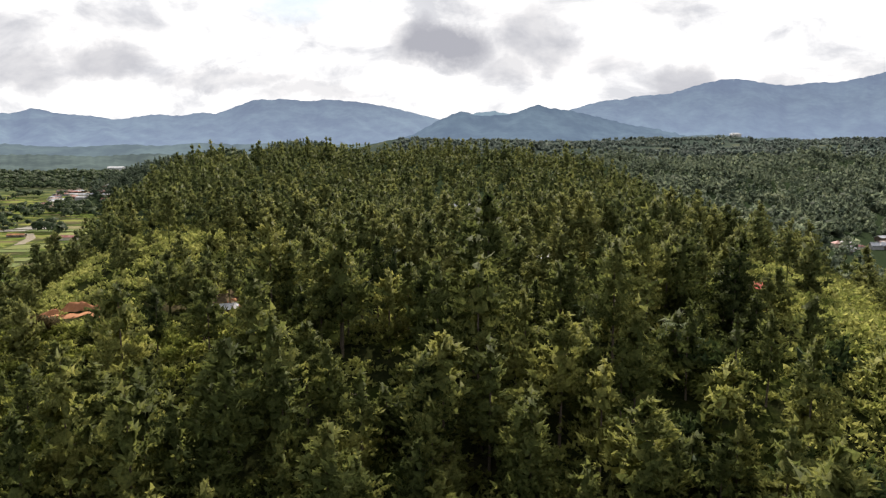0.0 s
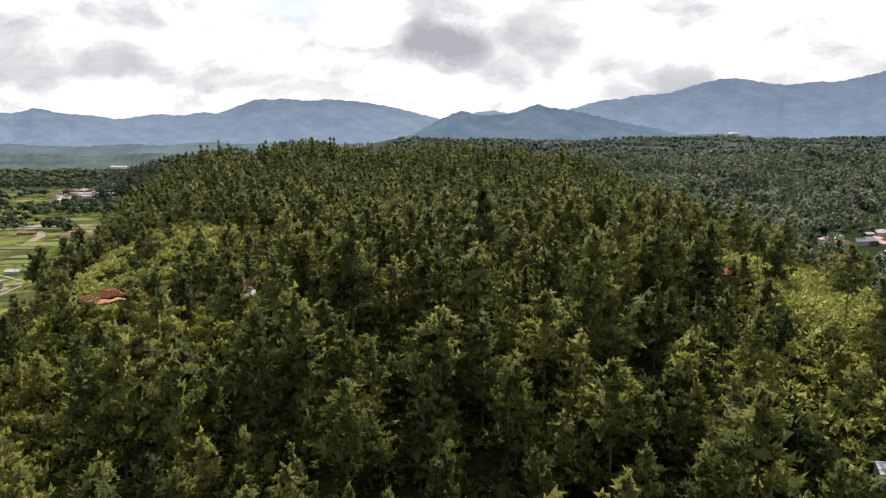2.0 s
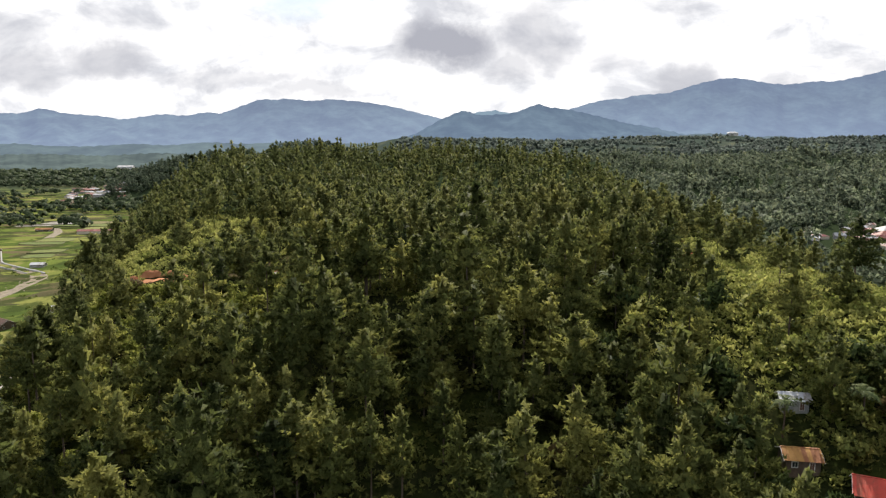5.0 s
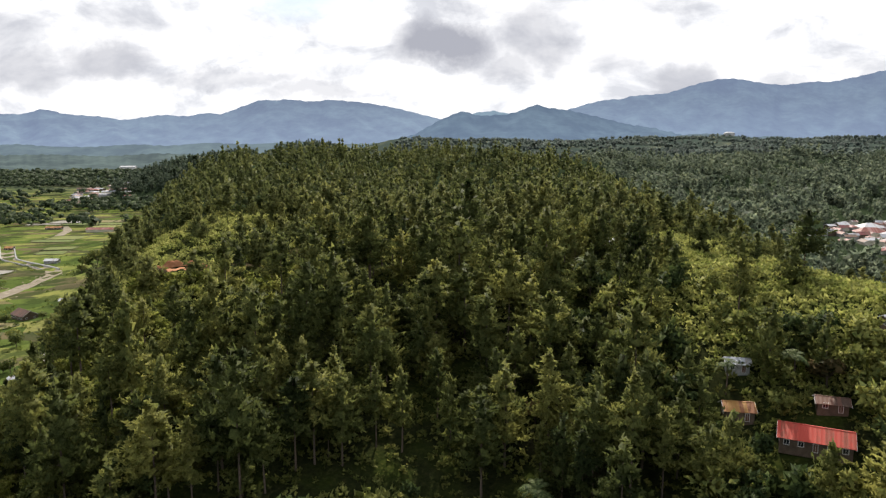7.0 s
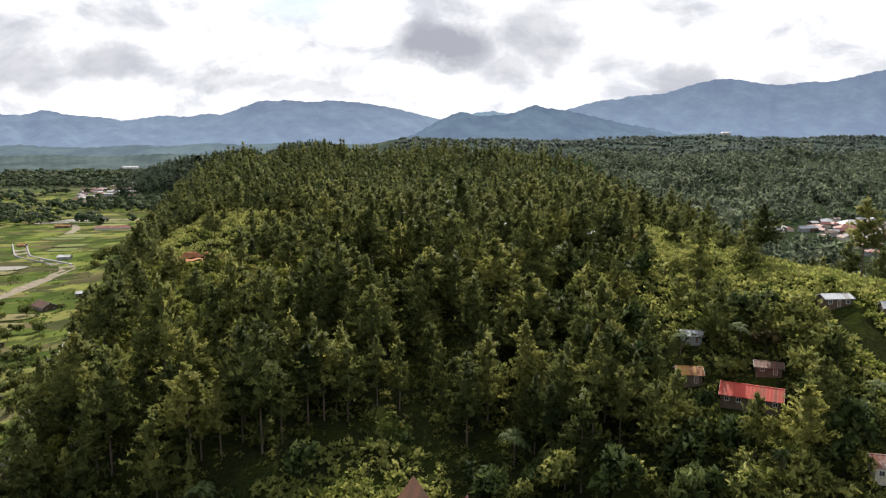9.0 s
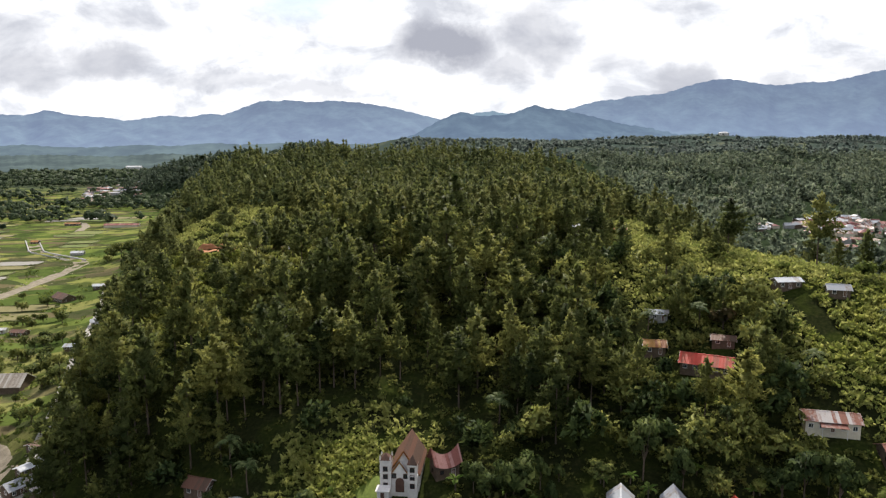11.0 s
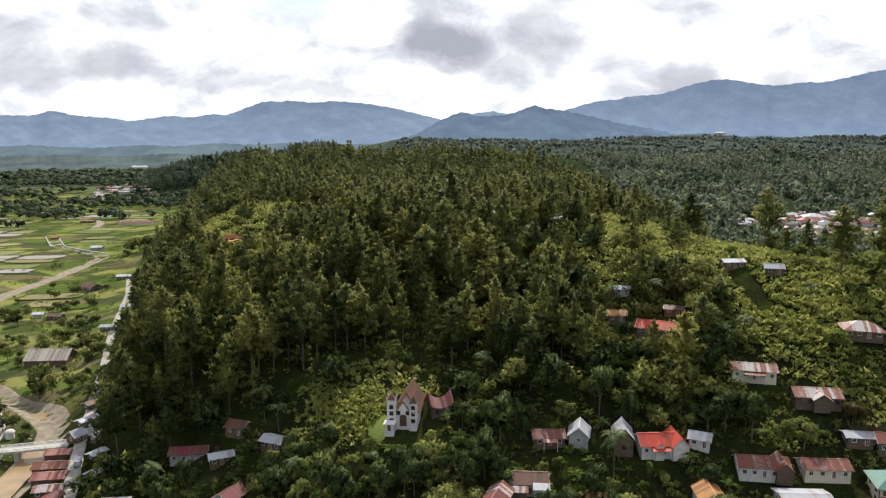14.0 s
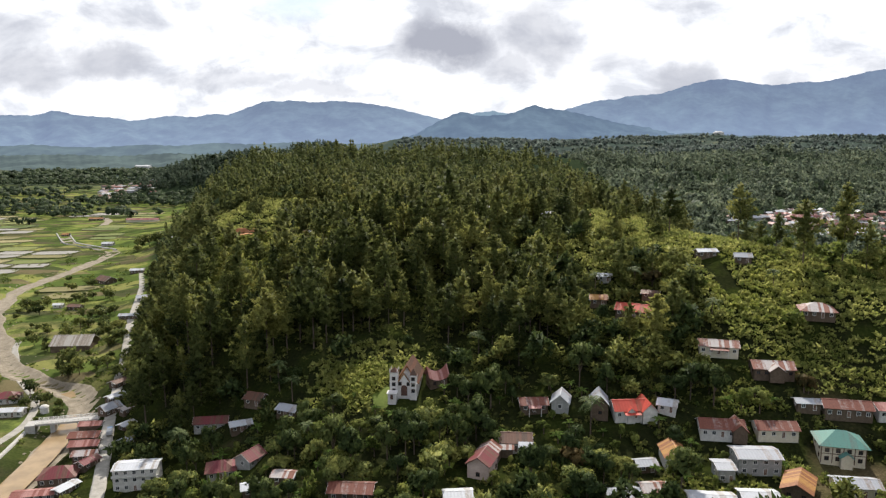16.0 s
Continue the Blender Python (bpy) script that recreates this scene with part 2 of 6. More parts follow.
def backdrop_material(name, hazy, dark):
    """Mountains many kilometres off; the blue air before them is painted on as emission."""
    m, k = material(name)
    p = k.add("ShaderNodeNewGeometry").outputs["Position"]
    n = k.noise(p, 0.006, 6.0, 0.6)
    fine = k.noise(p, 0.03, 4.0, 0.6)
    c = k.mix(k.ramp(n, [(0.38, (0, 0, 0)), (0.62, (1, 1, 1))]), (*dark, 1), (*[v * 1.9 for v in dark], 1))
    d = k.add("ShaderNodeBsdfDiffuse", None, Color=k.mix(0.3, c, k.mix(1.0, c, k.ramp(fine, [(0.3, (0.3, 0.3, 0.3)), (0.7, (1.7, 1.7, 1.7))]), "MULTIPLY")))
    # painted haze: a blue glow, strongest at the foot and weaker with height
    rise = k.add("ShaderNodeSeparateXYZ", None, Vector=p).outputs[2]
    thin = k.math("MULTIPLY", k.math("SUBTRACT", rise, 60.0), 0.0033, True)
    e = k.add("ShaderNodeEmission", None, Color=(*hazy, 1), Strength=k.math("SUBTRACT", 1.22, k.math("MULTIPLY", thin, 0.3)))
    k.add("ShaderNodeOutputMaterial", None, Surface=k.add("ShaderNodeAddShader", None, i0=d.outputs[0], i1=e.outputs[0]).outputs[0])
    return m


def plain(name, low, high, scale=0.8, rough=0.8, metal=0.0, bump=0.03):
    m, k = material(name)
    p = k.add("ShaderNodeTexCoord").outputs["Object"]
    n = k.noise(p, scale, 6.0, 0.65)
    fine = k.noise(p, scale * 9, 3.0)
    c = k.mix(0.35, k.ramp(n, [(0.3, low), (0.7, high)]), k.ramp(fine, [(0.3, low), (0.7, high)]))
    finish(k, c, rough, fine, bump, metal)
    return m


def roof_material(name, clean, rust, amount, metal=0.0, rough=0.6):
    """Corrugated sheets: each sheet has aged on its own, rust runs down the slope."""
    m, k = material(name)
    p = k.add("ShaderNodeTexCoord").outputs["Object"]
    n = k.noise(p, 0.9, 6.0, 0.7)
    along_x = k.add("ShaderNodeSeparateXYZ", None, Vector=p).outputs[0]
    strip = k.add("ShaderNodeTexWhiteNoise", {"noise_dimensions": "1D"}, W=k.math("FLOOR", k.math("DIVIDE", along_x, 0.95))).outputs[0]
    age = k.math("ADD", k.math("MULTIPLY", strip, 0.45), k.math("MULTIPLY", n, 0.68))
    mask = k.ramp(age, [(max(0.02, 1.0 - amount - 0.12), (0, 0, 0)), (min(0.98, 1.0 - amount + 0.08), (1, 1, 1))])
    fine = k.noise(p, 7.0, 4.0)
    base = k.mix(0.4, (*clean, 1), k.mix(1.0, (*clean, 1), k.ramp(fine, [(0.3, (0.6, 0.6, 0.6)), (0.7, (1.3, 1.3, 1.3))]), "MULTIPLY"))
    c = k.mix(mask, base, k.ramp(fine, [(0.3, [v * 0.6 for v in rust]), (0.7, [v * 1.3 for v in rust])]))
    finish(k, c, rough, fine, 0.02, metal, 0.0, 0.2)
    return m


ROOFS = {
    "rust": roof_material("rusty_sheet", (0.31, 0.26, 0.24), (0.16, 0.058, 0.04), 0.66),
    "mixed": roof_material("half_rusted_sheet", (0.37, 0.335, 0.32), (0.19, 0.075, 0.05), 0.46),
    "grey": roof_material("zinc_sheet", (0.30, 0.31, 0.335), (0.22, 0.17, 0.14), 0.25),
    "white": roof_material("pale_sheet", (0.44, 0.45, 0.475), (0.30, 0.27, 0.24), 0.3),
    "red": roof_material("red_painted_sheet", (0.42, 0.058, 0.038), (0.27, 0.065, 0.04), 0.35),
    "maroon": roof_material("maroon_sheet", (0.15, 0.035, 0.04), (0.13, 0.06, 0.045), 0.45),
    "brown": roof_material("brown_sheet", (0.13, 0.065, 0.045), (0.09, 0.055, 0.04), 0.4),
    "orange": roof_material("ochre_sheet", (0.34, 0.18, 0.055), (0.22, 0.09, 0.04), 0.5),
    "green": roof_material("green_sheet", (0.10, 0.22, 0.185), (0.12, 0.18, 0.15), 0.3),
    "weathered": roof_material("weathered_tan_sheet", (0.40, 0.365, 0.32), (0.26, 0.215, 0.17), 0.42),
    "pink": roof_material("faded_red_sheet", (0.33, 0.17, 0.15), (0.21, 0.075, 0.06), 0.5),
}
WALLS = {
    "white": plain("white_plaster", (0.36, 0.34, 0.31), (0.66, 0.64, 0.60)),
    "cream": plain("cream_plaster", (0.45, 0.40, 0.30), (0.66, 0.60, 0.48)),
    "grey": plain("bare_concrete", (0.20, 0.20, 0.19), (0.40, 0.39, 0.37)),
    "wood": plain("weathered_boards", (0.055, 0.036, 0.025), (0.16, 0.115, 0.08)),
    "bright": plain("whitewashed_plaster", (0.46, 0.43, 0.41), (0.70, 0.66, 0.64)),
    "pink": plain("pink_plaster", (0.42, 0.31, 0.27), (0.62, 0.50, 0.45)),
}
TRIM = plain("painted_trim", (0.55, 0.53, 0.50), (0.75, 0.73, 0.70))
DARKTRIM = plain("dark_timber", (0.06, 0.03, 0.025), (0.13, 0.07, 0.05))
DOOR = plain("door_paint", (0.10, 0.05, 0.035), (0.20, 0.11, 0.07))


def glass_material():
    m, k = material("window_glass")
    b = k.add("ShaderNodeBsdfPrincipled", None, Base_Color=(0.02, 0.025, 0.03, 1), Roughness=0.08)
    k.add("ShaderNodeOutputMaterial", None, Surface=b.outputs[0])
    return m


GLASS = glass_material()
ASPHALT = plain("worn_pale_road", (0.18, 0.165, 0.14), (0.37, 0.35, 0.31), 0.3, 0.9)
SAND = plain("river_sand_and_stones", (0.085, 0.068, 0.045), (0.30, 0.255, 0.19), 0.22, 0.95, 0.0, 0.15)
SOIL = plain("orange_clay", (0.28, 0.11, 0.05), (0.46, 0.22, 0.11), 0.5, 0.95, 0.0, 0.1)
CONCRETE = plain("stained_concrete", (0.26, 0.25, 0.23), (0.46, 0.44, 0.41), 0.6, 0.9)
RUBBER = plain("black_rubber", (0.02, 0.02, 0.02), (0.04, 0.04, 0.04), 2.0, 0.8)
BLUEPAINT = plain("blue_vehicle_paint", (0.04, 0.14, 0.30), (0.06, 0.20, 0.40), 1.0, 0.35)
CANVAS = plain("grey_canvas", (0.30, 0.31, 0.33), (0.48, 0.48, 0.50), 1.0, 0.9)


def water_material(name, colour, rough):
    m, k = material(name)
    p = k.add("ShaderNodeNewGeometry").outputs["Position"]
    n = k.noise(p, 0.15, 4.0)
    c = k.mix(k.ramp(n, [(0.35, (0, 0, 0)), (0.65, (1, 1, 1))]), (*colour, 1), (*[v * 1.35 for v in colour], 1))
    finish(k, c, rough, k.noise(p, 1.5, 3.0), 0.02, 0.0, 0.0, 0.25)
    return m


RIVER = water_material("muddy_river_water", (0.22, 0.155, 0.085), 0.22)
FLOODED = water_material("flooded_paddy_water", (0.17, 0.155, 0.125), 0.4)


def crop_material(name, low, high):
    m, k = material(name)
    p = k.add("ShaderNodeNewGeometry").outputs["Position"]
    tone = k.add("ShaderNodeObjectInfo").outputs["Random"]
    n, fine = k.noise(p, 0.12, 4.0), k.noise(p, 1.6, 5.0, 0.7)
    mixn = k.math("ADD", k.math("MULTIPLY", n, 0.5), k.math("MULTIPLY", tone, 0.5))
    c = k.ramp(mixn, [(0.25, low), (0.75, high)])
    c = k.mix(0.6, c, k.mix(1.0, c, k.ramp(fine, [(0.25, (0.4, 0.4, 0.4)), (0.75, (1.5, 1.5, 1.5))]), "MULTIPLY"))
    finish(k, c, 0.9, fine, 0.2, 0.0, 0.0, 0.15)
    return m


RICE = crop_material("young_rice", (0.085, 0.115, 0.028), (0.175, 0.178, 0.052))
LAWN = crop_material("mown_grass", (0.075, 0.105, 0.018), (0.15, 0.18, 0.035))
STUBBLE = crop_material("rice_stubble", (0.15, 0.135, 0.055), (0.25, 0.215, 0.105))
BUND = crop_material("grassy_bund", (0.05, 0.06, 0.018), (0.11, 0.105, 0.045))

# ---- lie of the land ----


def smooth(a, b, v):
    q = np.clip((v - a) / (b - a), 0, 1)
    return q * q * (3 - 2 * q)


def along(v, *knots):
    """A soft line through (place, value) knots."""
    p, q = zip(*knots)
    return (np.interp(v - 9, p, q) + np.interp(v, p, q) * 2 + np.interp(v + 9, p, q)) / 4


def waves(x, y, size, seed):
    a = np.sin(x / size + seed) * np.cos(y / size * 0.83 + seed * 1.7)
    return a + 0.55 * np.sin(x / size * 1.9 + y / size * 1.3 + seed * 2.3) + 0.3 * np.cos(y / size * 3.1 - x / size * 2.3 + seed)


def river_x(y):
    """The middle of the river, as it comes down the valley."""
    return along(y, (-400, -185), (0, -149), (27, -152), (46, -154), (68, -158), (90, -161), (109, -170), (125, -189), (137, -209), (150, -229), (169, -246), (200, -270), (240, -300), (290, -332), (368, -362), (455, -363), (527, -367), (570, -372), (591, -391), (626, -439), (645, -465), (751, -533), (1200, -800))


def road_x(y):
    """The valley road at the foot of the hill."""
    return along(y, (-400, -45), (-60, -90), (0, -110), (20, -118), (42, -127), (68, -138), (99, -149), (121, -158), (155, -170), (189, -184), (237, -204), (352, -246), (520, -320), (800, -430))


def road_z(y):
    return along(y, (-400, -9), (50, -10.5), (110, -8), (170, -6), (350, -9), (700, -13))


def hill_mask(x, y):
    """1 on the hill, 0 in the valleys."""
    left = along(y, (-50, -20), (10, -32), (40, -52), (60, -78), (78, -112), (110, -128), (180, -152), (300, -190), (450, -240), (600, -284), (700, -300), (950, -330), (1300, -400))
    right = along(y, (-50, 300), (60, 272), (110, 244), (180, 204), (350, 186), (520, 165), (700, 200), (900, 260), (1300, 300))
    wide_l = along(y, (0, 12), (100, 14), (300, 15), (450, 17), (600, 22), (700, 26), (1000, 45))
    return 1 / (1 + np.exp(-(x - left) / wide_l)) / (1 + np.exp((x - right) / 28))


def land(x, y):
    """Height of the ground."""
    x, y = np.asarray(x, float), np.asarray(y, float)
    valley = along(y, (-700, -12), (1500, -15), (2050, -8), (2800, 8), (3600, 24), (4300, 30))
    east = along(y, (-700, 8), (0, 8), (120, 20), (300, 16), (650, 16), (760, 20), (1000, 35), (1500, 60), (2000, 70), (2600, 88), (3250, 108), (4300, 100))
    foot = smooth(-125, 20, x)
    split = smooth(-160, 200, x + 0.16 * np.maximum(y - 600, 0))
    mix = smooth(150, 450, y)
    base = (valley + (east - valley) * foot) * (1 - mix) + (valley + (east - valley) * split) * mix
    shift = np.clip(0.62 * (x - 22), 0, 92) * smooth(-18, 55, y)
    crest = along(y + shift, (-80, 6), (0, 9), (26, 17), (60, 24), (100, 33), (150, 50), (185, 60), (260, 62), (360, 64), (460, 70), (560, 76), (650, 90), (720, 82), (850, 60), (1000, 45), (1300, 40))
    m = hill_mask(x, y)
    z = base + (np.maximum(crest, base) - base) * m
    hill = m * smooth(40, 120, y)
    z = z + hill * waves(x, y, 23, 0.7) * 1.6
    z = z + smooth(1000, 1900, y) * (1 - smooth(3600, 4300, y)) * waves(x, y, 170, 2.1) * 9 * split
    z = z + smooth(640, 900, y) * smooth(120, 320, x) * (1 - smooth(1500, 1900, y)) * waves(x, y, 68, 4.4) * 8
    z = z - 12 * np.exp(-((x + 72) / 27) ** 2 - ((y - 246) / 42) ** 2) - 13 * np.exp(-((x + 98) / 38) ** 2 - ((y - 176) / 38) ** 2)
    z = z + 74 * np.exp(-((x + 352) / 150) ** 2 - ((y - 1620) / 220) ** 2) + 22 * np.exp(-((x - 1358) / 210) ** 2 - ((y - 3250) / 260) ** 2)
    spur = along(x, (-730, 0), (-692, 42), (-625, 62), (-585, 72), (-515, 84), (-448, 90), (-380, 78), (-250, 50), (0, 0)) * np.exp(-((y - 1480) / 150) ** 2)
    z = np.maximum(z, np.where(spur > 2, spur + base, z))
    bed = np.exp(-((x - river_x(y)) / along(y, (100, 13), (200, 11), (700, 9))) ** 2) * smooth(900, 500, y)
    z = z - (3.4 - 1.2 * smooth(120, 220, y)) * bed * (1 - m)
    bench = np.exp(-((x - road_x(y)) / 7.5) ** 4) * smooth(520, 420, y) * smooth(-420, -380, y)
    return z + (road_z(y) - z) * bench


def height(x, y):
    return float(land(x, y))


def mesh_from(name, verts, faces):
    """A mesh from numpy arrays; all faces have as many corners."""
    me = bpy.data.meshes.new(name)
    n = faces.shape[1]
    me.vertices.add(len(verts)), me.loops.add(faces.size), me.polygons.add(len(faces))
    me.vertices.foreach_set("co", np.ascontiguousarray(verts, np.float32).ravel())
    me.loops.foreach_set("vertex_index", np.ascontiguousarray(faces, np.int32).ravel())
    me.polygons.foreach_set("loop_start", np.arange(0, faces.size, n, dtype=np.int32))
    me.update(calc_edges=True)
    return me


def grid_mesh(name, xs, ys, z_of, soft=True):
    gx, gy = np.meshgrid(xs, ys)
    verts = np.stack([gx, gy, z_of(gx, gy)], -1).reshape(-1, 3)
    i = np.arange(len(xs) * len(ys)).reshape(len(ys), len(xs))
    faces = np.stack([i[:-1, :-1], i[:-1, 1:], i[1:, 1:], i[1:, :-1]], -1).reshape(-1, 4)
    me = mesh_from(name, verts, faces)
    if soft:
        me.polygons.foreach_set("use_smooth", np.ones(len(faces), bool))
    return me


def spread(near, far, fine, start=0.0, growth=1.06):
    """Places from near to far, fine round start and coarser away from it."""
    out, step, v = [start], fine, start
    while v < far:
        v += step
        step = fine if abs(v) < 330 else step * growth
        out.append(min(v, far))
    step, v = fine, start
    while v > near:
        v -= step
        step = fine if abs(v) < 330 else step * growth
        out.insert(0, max(v, near))
    return np.array(out)


ground_me = grid_mesh("ground", spread(-4900, 4900, 5.0), spread(-1500, 4900, 5.0), land)
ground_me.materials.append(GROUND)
ground = tagged(new("ground", ground_me), "green hillside and valley ground, grass and bare earth", "ground", kind="structure")


def mountain(name, knots, far, near, foot, hazy, dark, label, seed, lump=1.0):
    """A range: the crest line runs through (u, v) bearings at the far distance and falls in spurs to its foot."""
    u = np.linspace(knots[0][0], knots[-1][0], 260)
    v = np.interp(u, *zip(*knots))
    v = np.convolve(np.pad(v, 2, mode="edge"), np.ones(5) / 5, "valid")
    rows = np.linspace(0, 1, 30)
    verts = []
    for q in rows:
        dist = far + (near - far) * q
        spur = waves(u * 1500 + 60 * q, q * 70, 45, seed) + 0.6 * waves(u * 1500 - 50 * q, q * 90, 17, seed + 3)
        eyez = EYE + 1.6
        crest = eyez + (far + 115) * v
        z = crest + (foot - crest) * q ** 0.85 + spur * 15 * lump * np.sin(np.pi * min(q * 1.0, 1)) * (q > 0)
        z = z + (np.sin(u * 310 + seed) + np.sin(u * 530)) * 1.6 * (1 - q)
        x = (u - 0.004) * (dist + 115) + 5 + spur * 10 * q
        verts.append(np.stack([x, np.full_like(u, dist), z], -1))
    verts = np.concatenate(verts)
    i = np.arange(len(u) * len(rows)).reshape(len(rows), len(u))
    faces = np.stack([i[:-1, :-1], i[1:, :-1], i[1:, 1:], i[:-1, 1:]], -1).reshape(-1, 4)
    me = mesh_from(name, verts, faces)
    me.polygons.foreach_set("use_smooth", np.ones(len(faces), bool))
    me.materials.append(backdrop_material(name + "_hazed_slopes", hazy, dark))
    return tagged(new(name, me), label, "mountain", kind="structure")


def sky_line(*points):
    """Crest knots as bearings: to the right and above the level line, in thousandths."""
    return [(a / 1000, b / 1000) for a, b in points]


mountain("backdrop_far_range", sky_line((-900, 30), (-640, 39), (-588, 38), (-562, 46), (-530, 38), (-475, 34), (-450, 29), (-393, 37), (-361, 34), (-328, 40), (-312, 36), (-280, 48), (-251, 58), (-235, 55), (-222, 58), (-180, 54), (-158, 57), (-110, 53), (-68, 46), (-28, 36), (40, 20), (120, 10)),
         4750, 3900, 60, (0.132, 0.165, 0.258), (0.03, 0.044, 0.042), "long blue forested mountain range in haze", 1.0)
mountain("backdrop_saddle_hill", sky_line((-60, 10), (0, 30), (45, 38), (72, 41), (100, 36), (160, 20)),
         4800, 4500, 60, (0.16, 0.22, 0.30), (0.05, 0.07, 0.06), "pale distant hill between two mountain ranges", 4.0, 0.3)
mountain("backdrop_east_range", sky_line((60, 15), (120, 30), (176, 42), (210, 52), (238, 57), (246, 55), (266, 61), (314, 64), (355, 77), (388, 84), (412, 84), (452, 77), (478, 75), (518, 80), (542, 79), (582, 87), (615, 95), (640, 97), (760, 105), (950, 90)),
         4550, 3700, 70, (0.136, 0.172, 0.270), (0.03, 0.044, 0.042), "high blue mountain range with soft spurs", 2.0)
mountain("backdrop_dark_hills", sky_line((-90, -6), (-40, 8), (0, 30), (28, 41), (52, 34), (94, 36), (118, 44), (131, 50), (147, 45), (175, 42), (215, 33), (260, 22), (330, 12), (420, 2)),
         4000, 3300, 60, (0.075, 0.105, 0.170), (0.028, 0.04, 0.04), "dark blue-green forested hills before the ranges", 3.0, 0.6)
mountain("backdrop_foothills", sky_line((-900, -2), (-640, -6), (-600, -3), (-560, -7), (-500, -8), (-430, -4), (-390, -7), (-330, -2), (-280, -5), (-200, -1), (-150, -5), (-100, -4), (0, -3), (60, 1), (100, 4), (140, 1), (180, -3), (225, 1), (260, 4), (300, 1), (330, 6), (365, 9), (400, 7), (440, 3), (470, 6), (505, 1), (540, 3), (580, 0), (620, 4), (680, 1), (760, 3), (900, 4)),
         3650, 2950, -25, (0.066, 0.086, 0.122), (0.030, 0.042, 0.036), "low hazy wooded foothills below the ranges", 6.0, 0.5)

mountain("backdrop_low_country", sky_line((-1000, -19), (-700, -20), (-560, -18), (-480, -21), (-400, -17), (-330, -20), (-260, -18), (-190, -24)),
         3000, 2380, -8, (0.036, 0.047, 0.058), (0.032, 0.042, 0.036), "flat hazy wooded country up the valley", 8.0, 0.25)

# ---- growing things ----
rng = np.random.default_rng(7)


def unit(v):
    return v / np.maximum(np.linalg.norm(v, axis=-1, keepdims=True), 1e-6)


def clumps(c, out, size, jag=0.5):
    """Small ragged domes of leaves at c that face out: vertices and triangles."""
    n = len(c)
    out = unit(out)
    side = unit(np.cross(out, unit(rng.normal(size=(n, 3)))))
    up = np.cross(out, side)
    verts = np.empty((n, 5, 3))
    verts[:, 0] = c + out * size[:, None] * 0.3
    turn = rng.uniform(0, 6.28, n)
    for i in range(4):
        a = turn + i * 1.5708 + rng.uniform(-0.35, 0.35, n)
        r = size * rng.uniform(1 - jag, 1 + jag, n)
        verts[:, i + 1] = c + side * (np.cos(a) * r)[:, None] + up * (np.sin(a) * r)[:, None] - out * (size * rng.uniform(0, 0.7, n))[:, None]
    i = np.arange(n)[:, None] * 5
    f = np.concatenate([np.concatenate([i, i + 1 + q, i + 1 + (q + 1) % 4], 1) for q in range(4)])
    return verts.reshape(-1, 3), f


def tufts(c, out, size, blades=4, spread=0.75, thin=0.3):
    """Sprays of narrow leaves or needle shoots at c that fan round out: vertices and triangles."""
    n = len(c) * blades
    base, way = np.repeat(c, blades, 0) + rng.normal(0, 0.25, (n, 3)) * np.repeat(size, blades)[:, None], unit(np.repeat(unit(out), blades, 0) + rng.normal(0, spread, (n, 3)))
    long_ = (np.repeat(size, blades) * rng.uniform(0.6, 1.35, n))[:, None]
    side = unit(np.cross(way, rng.normal(size=(n, 3)))) * long_ * thin
    base = base - way * long_ * 0.2
    flip = np.sum(np.cross(side, way) * np.repeat(out, blades, 0), -1, keepdims=True) < 0
    side = np.where(flip, -side, side)
    verts = np.stack([base - side, base + side, base + way * long_ * 1.2], 1).reshape(-1, 3)
    return verts, np.arange(3 * n).reshape(-1, 3)


def tube(path, radii, sides=6):
    """A tapered stem along a path: vertices and triangles."""
    verts, faces = [], []
    for i, (p, r) in enumerate(zip(path, radii)):
        for s in range(sides):
            a = 2 * math.pi * s / sides
            verts.append((p[0] + r * math.cos(a), p[1] + r * math.sin(a), p[2]))
        if i:
            for s in range(sides):
                a, b = (i - 1) * sides + s, (i - 1) * sides + (s + 1) % sides
                faces += [(a, b, b + sides), (a, b + sides, a + sides)]
    return np.array(verts), np.array(faces)


def join(*pieces):
    verts, faces, n = [], [], 0
    for v, f in pieces:
        verts.append(v), faces.append(f + n)
        n += len(v)
    return np.concatenate(verts), np.concatenate(faces)


def pine_trunk(high):
    bend = rng.uniform(-0.35, 0.35, 2)
    zs = np.linspace(-1.0, high * 0.95, 7)
    path = [(bend[0] * math.sin(z / high * 2.5), bend[1] * math.sin(z / high * 2), z) for z in zs]
    pieces = [tube(path, np.linspace(0.26, 0.04, 7))]
    for _ in range(7):
        z = high * rng.uniform(0.25, 0.8)
        a, r = rng.uniform(0, 6.28), rng.uniform(1.2, 2.4)
        pieces.append(tube([(0, 0, z), (math.cos(a) * r * 0.5, math.sin(a) * r * 0.5, z + 0.3), (math.cos(a) * r, math.sin(a) * r, z + 0.5)], (0.07, 0.05, 0.02), 4))
    return join(*pieces)


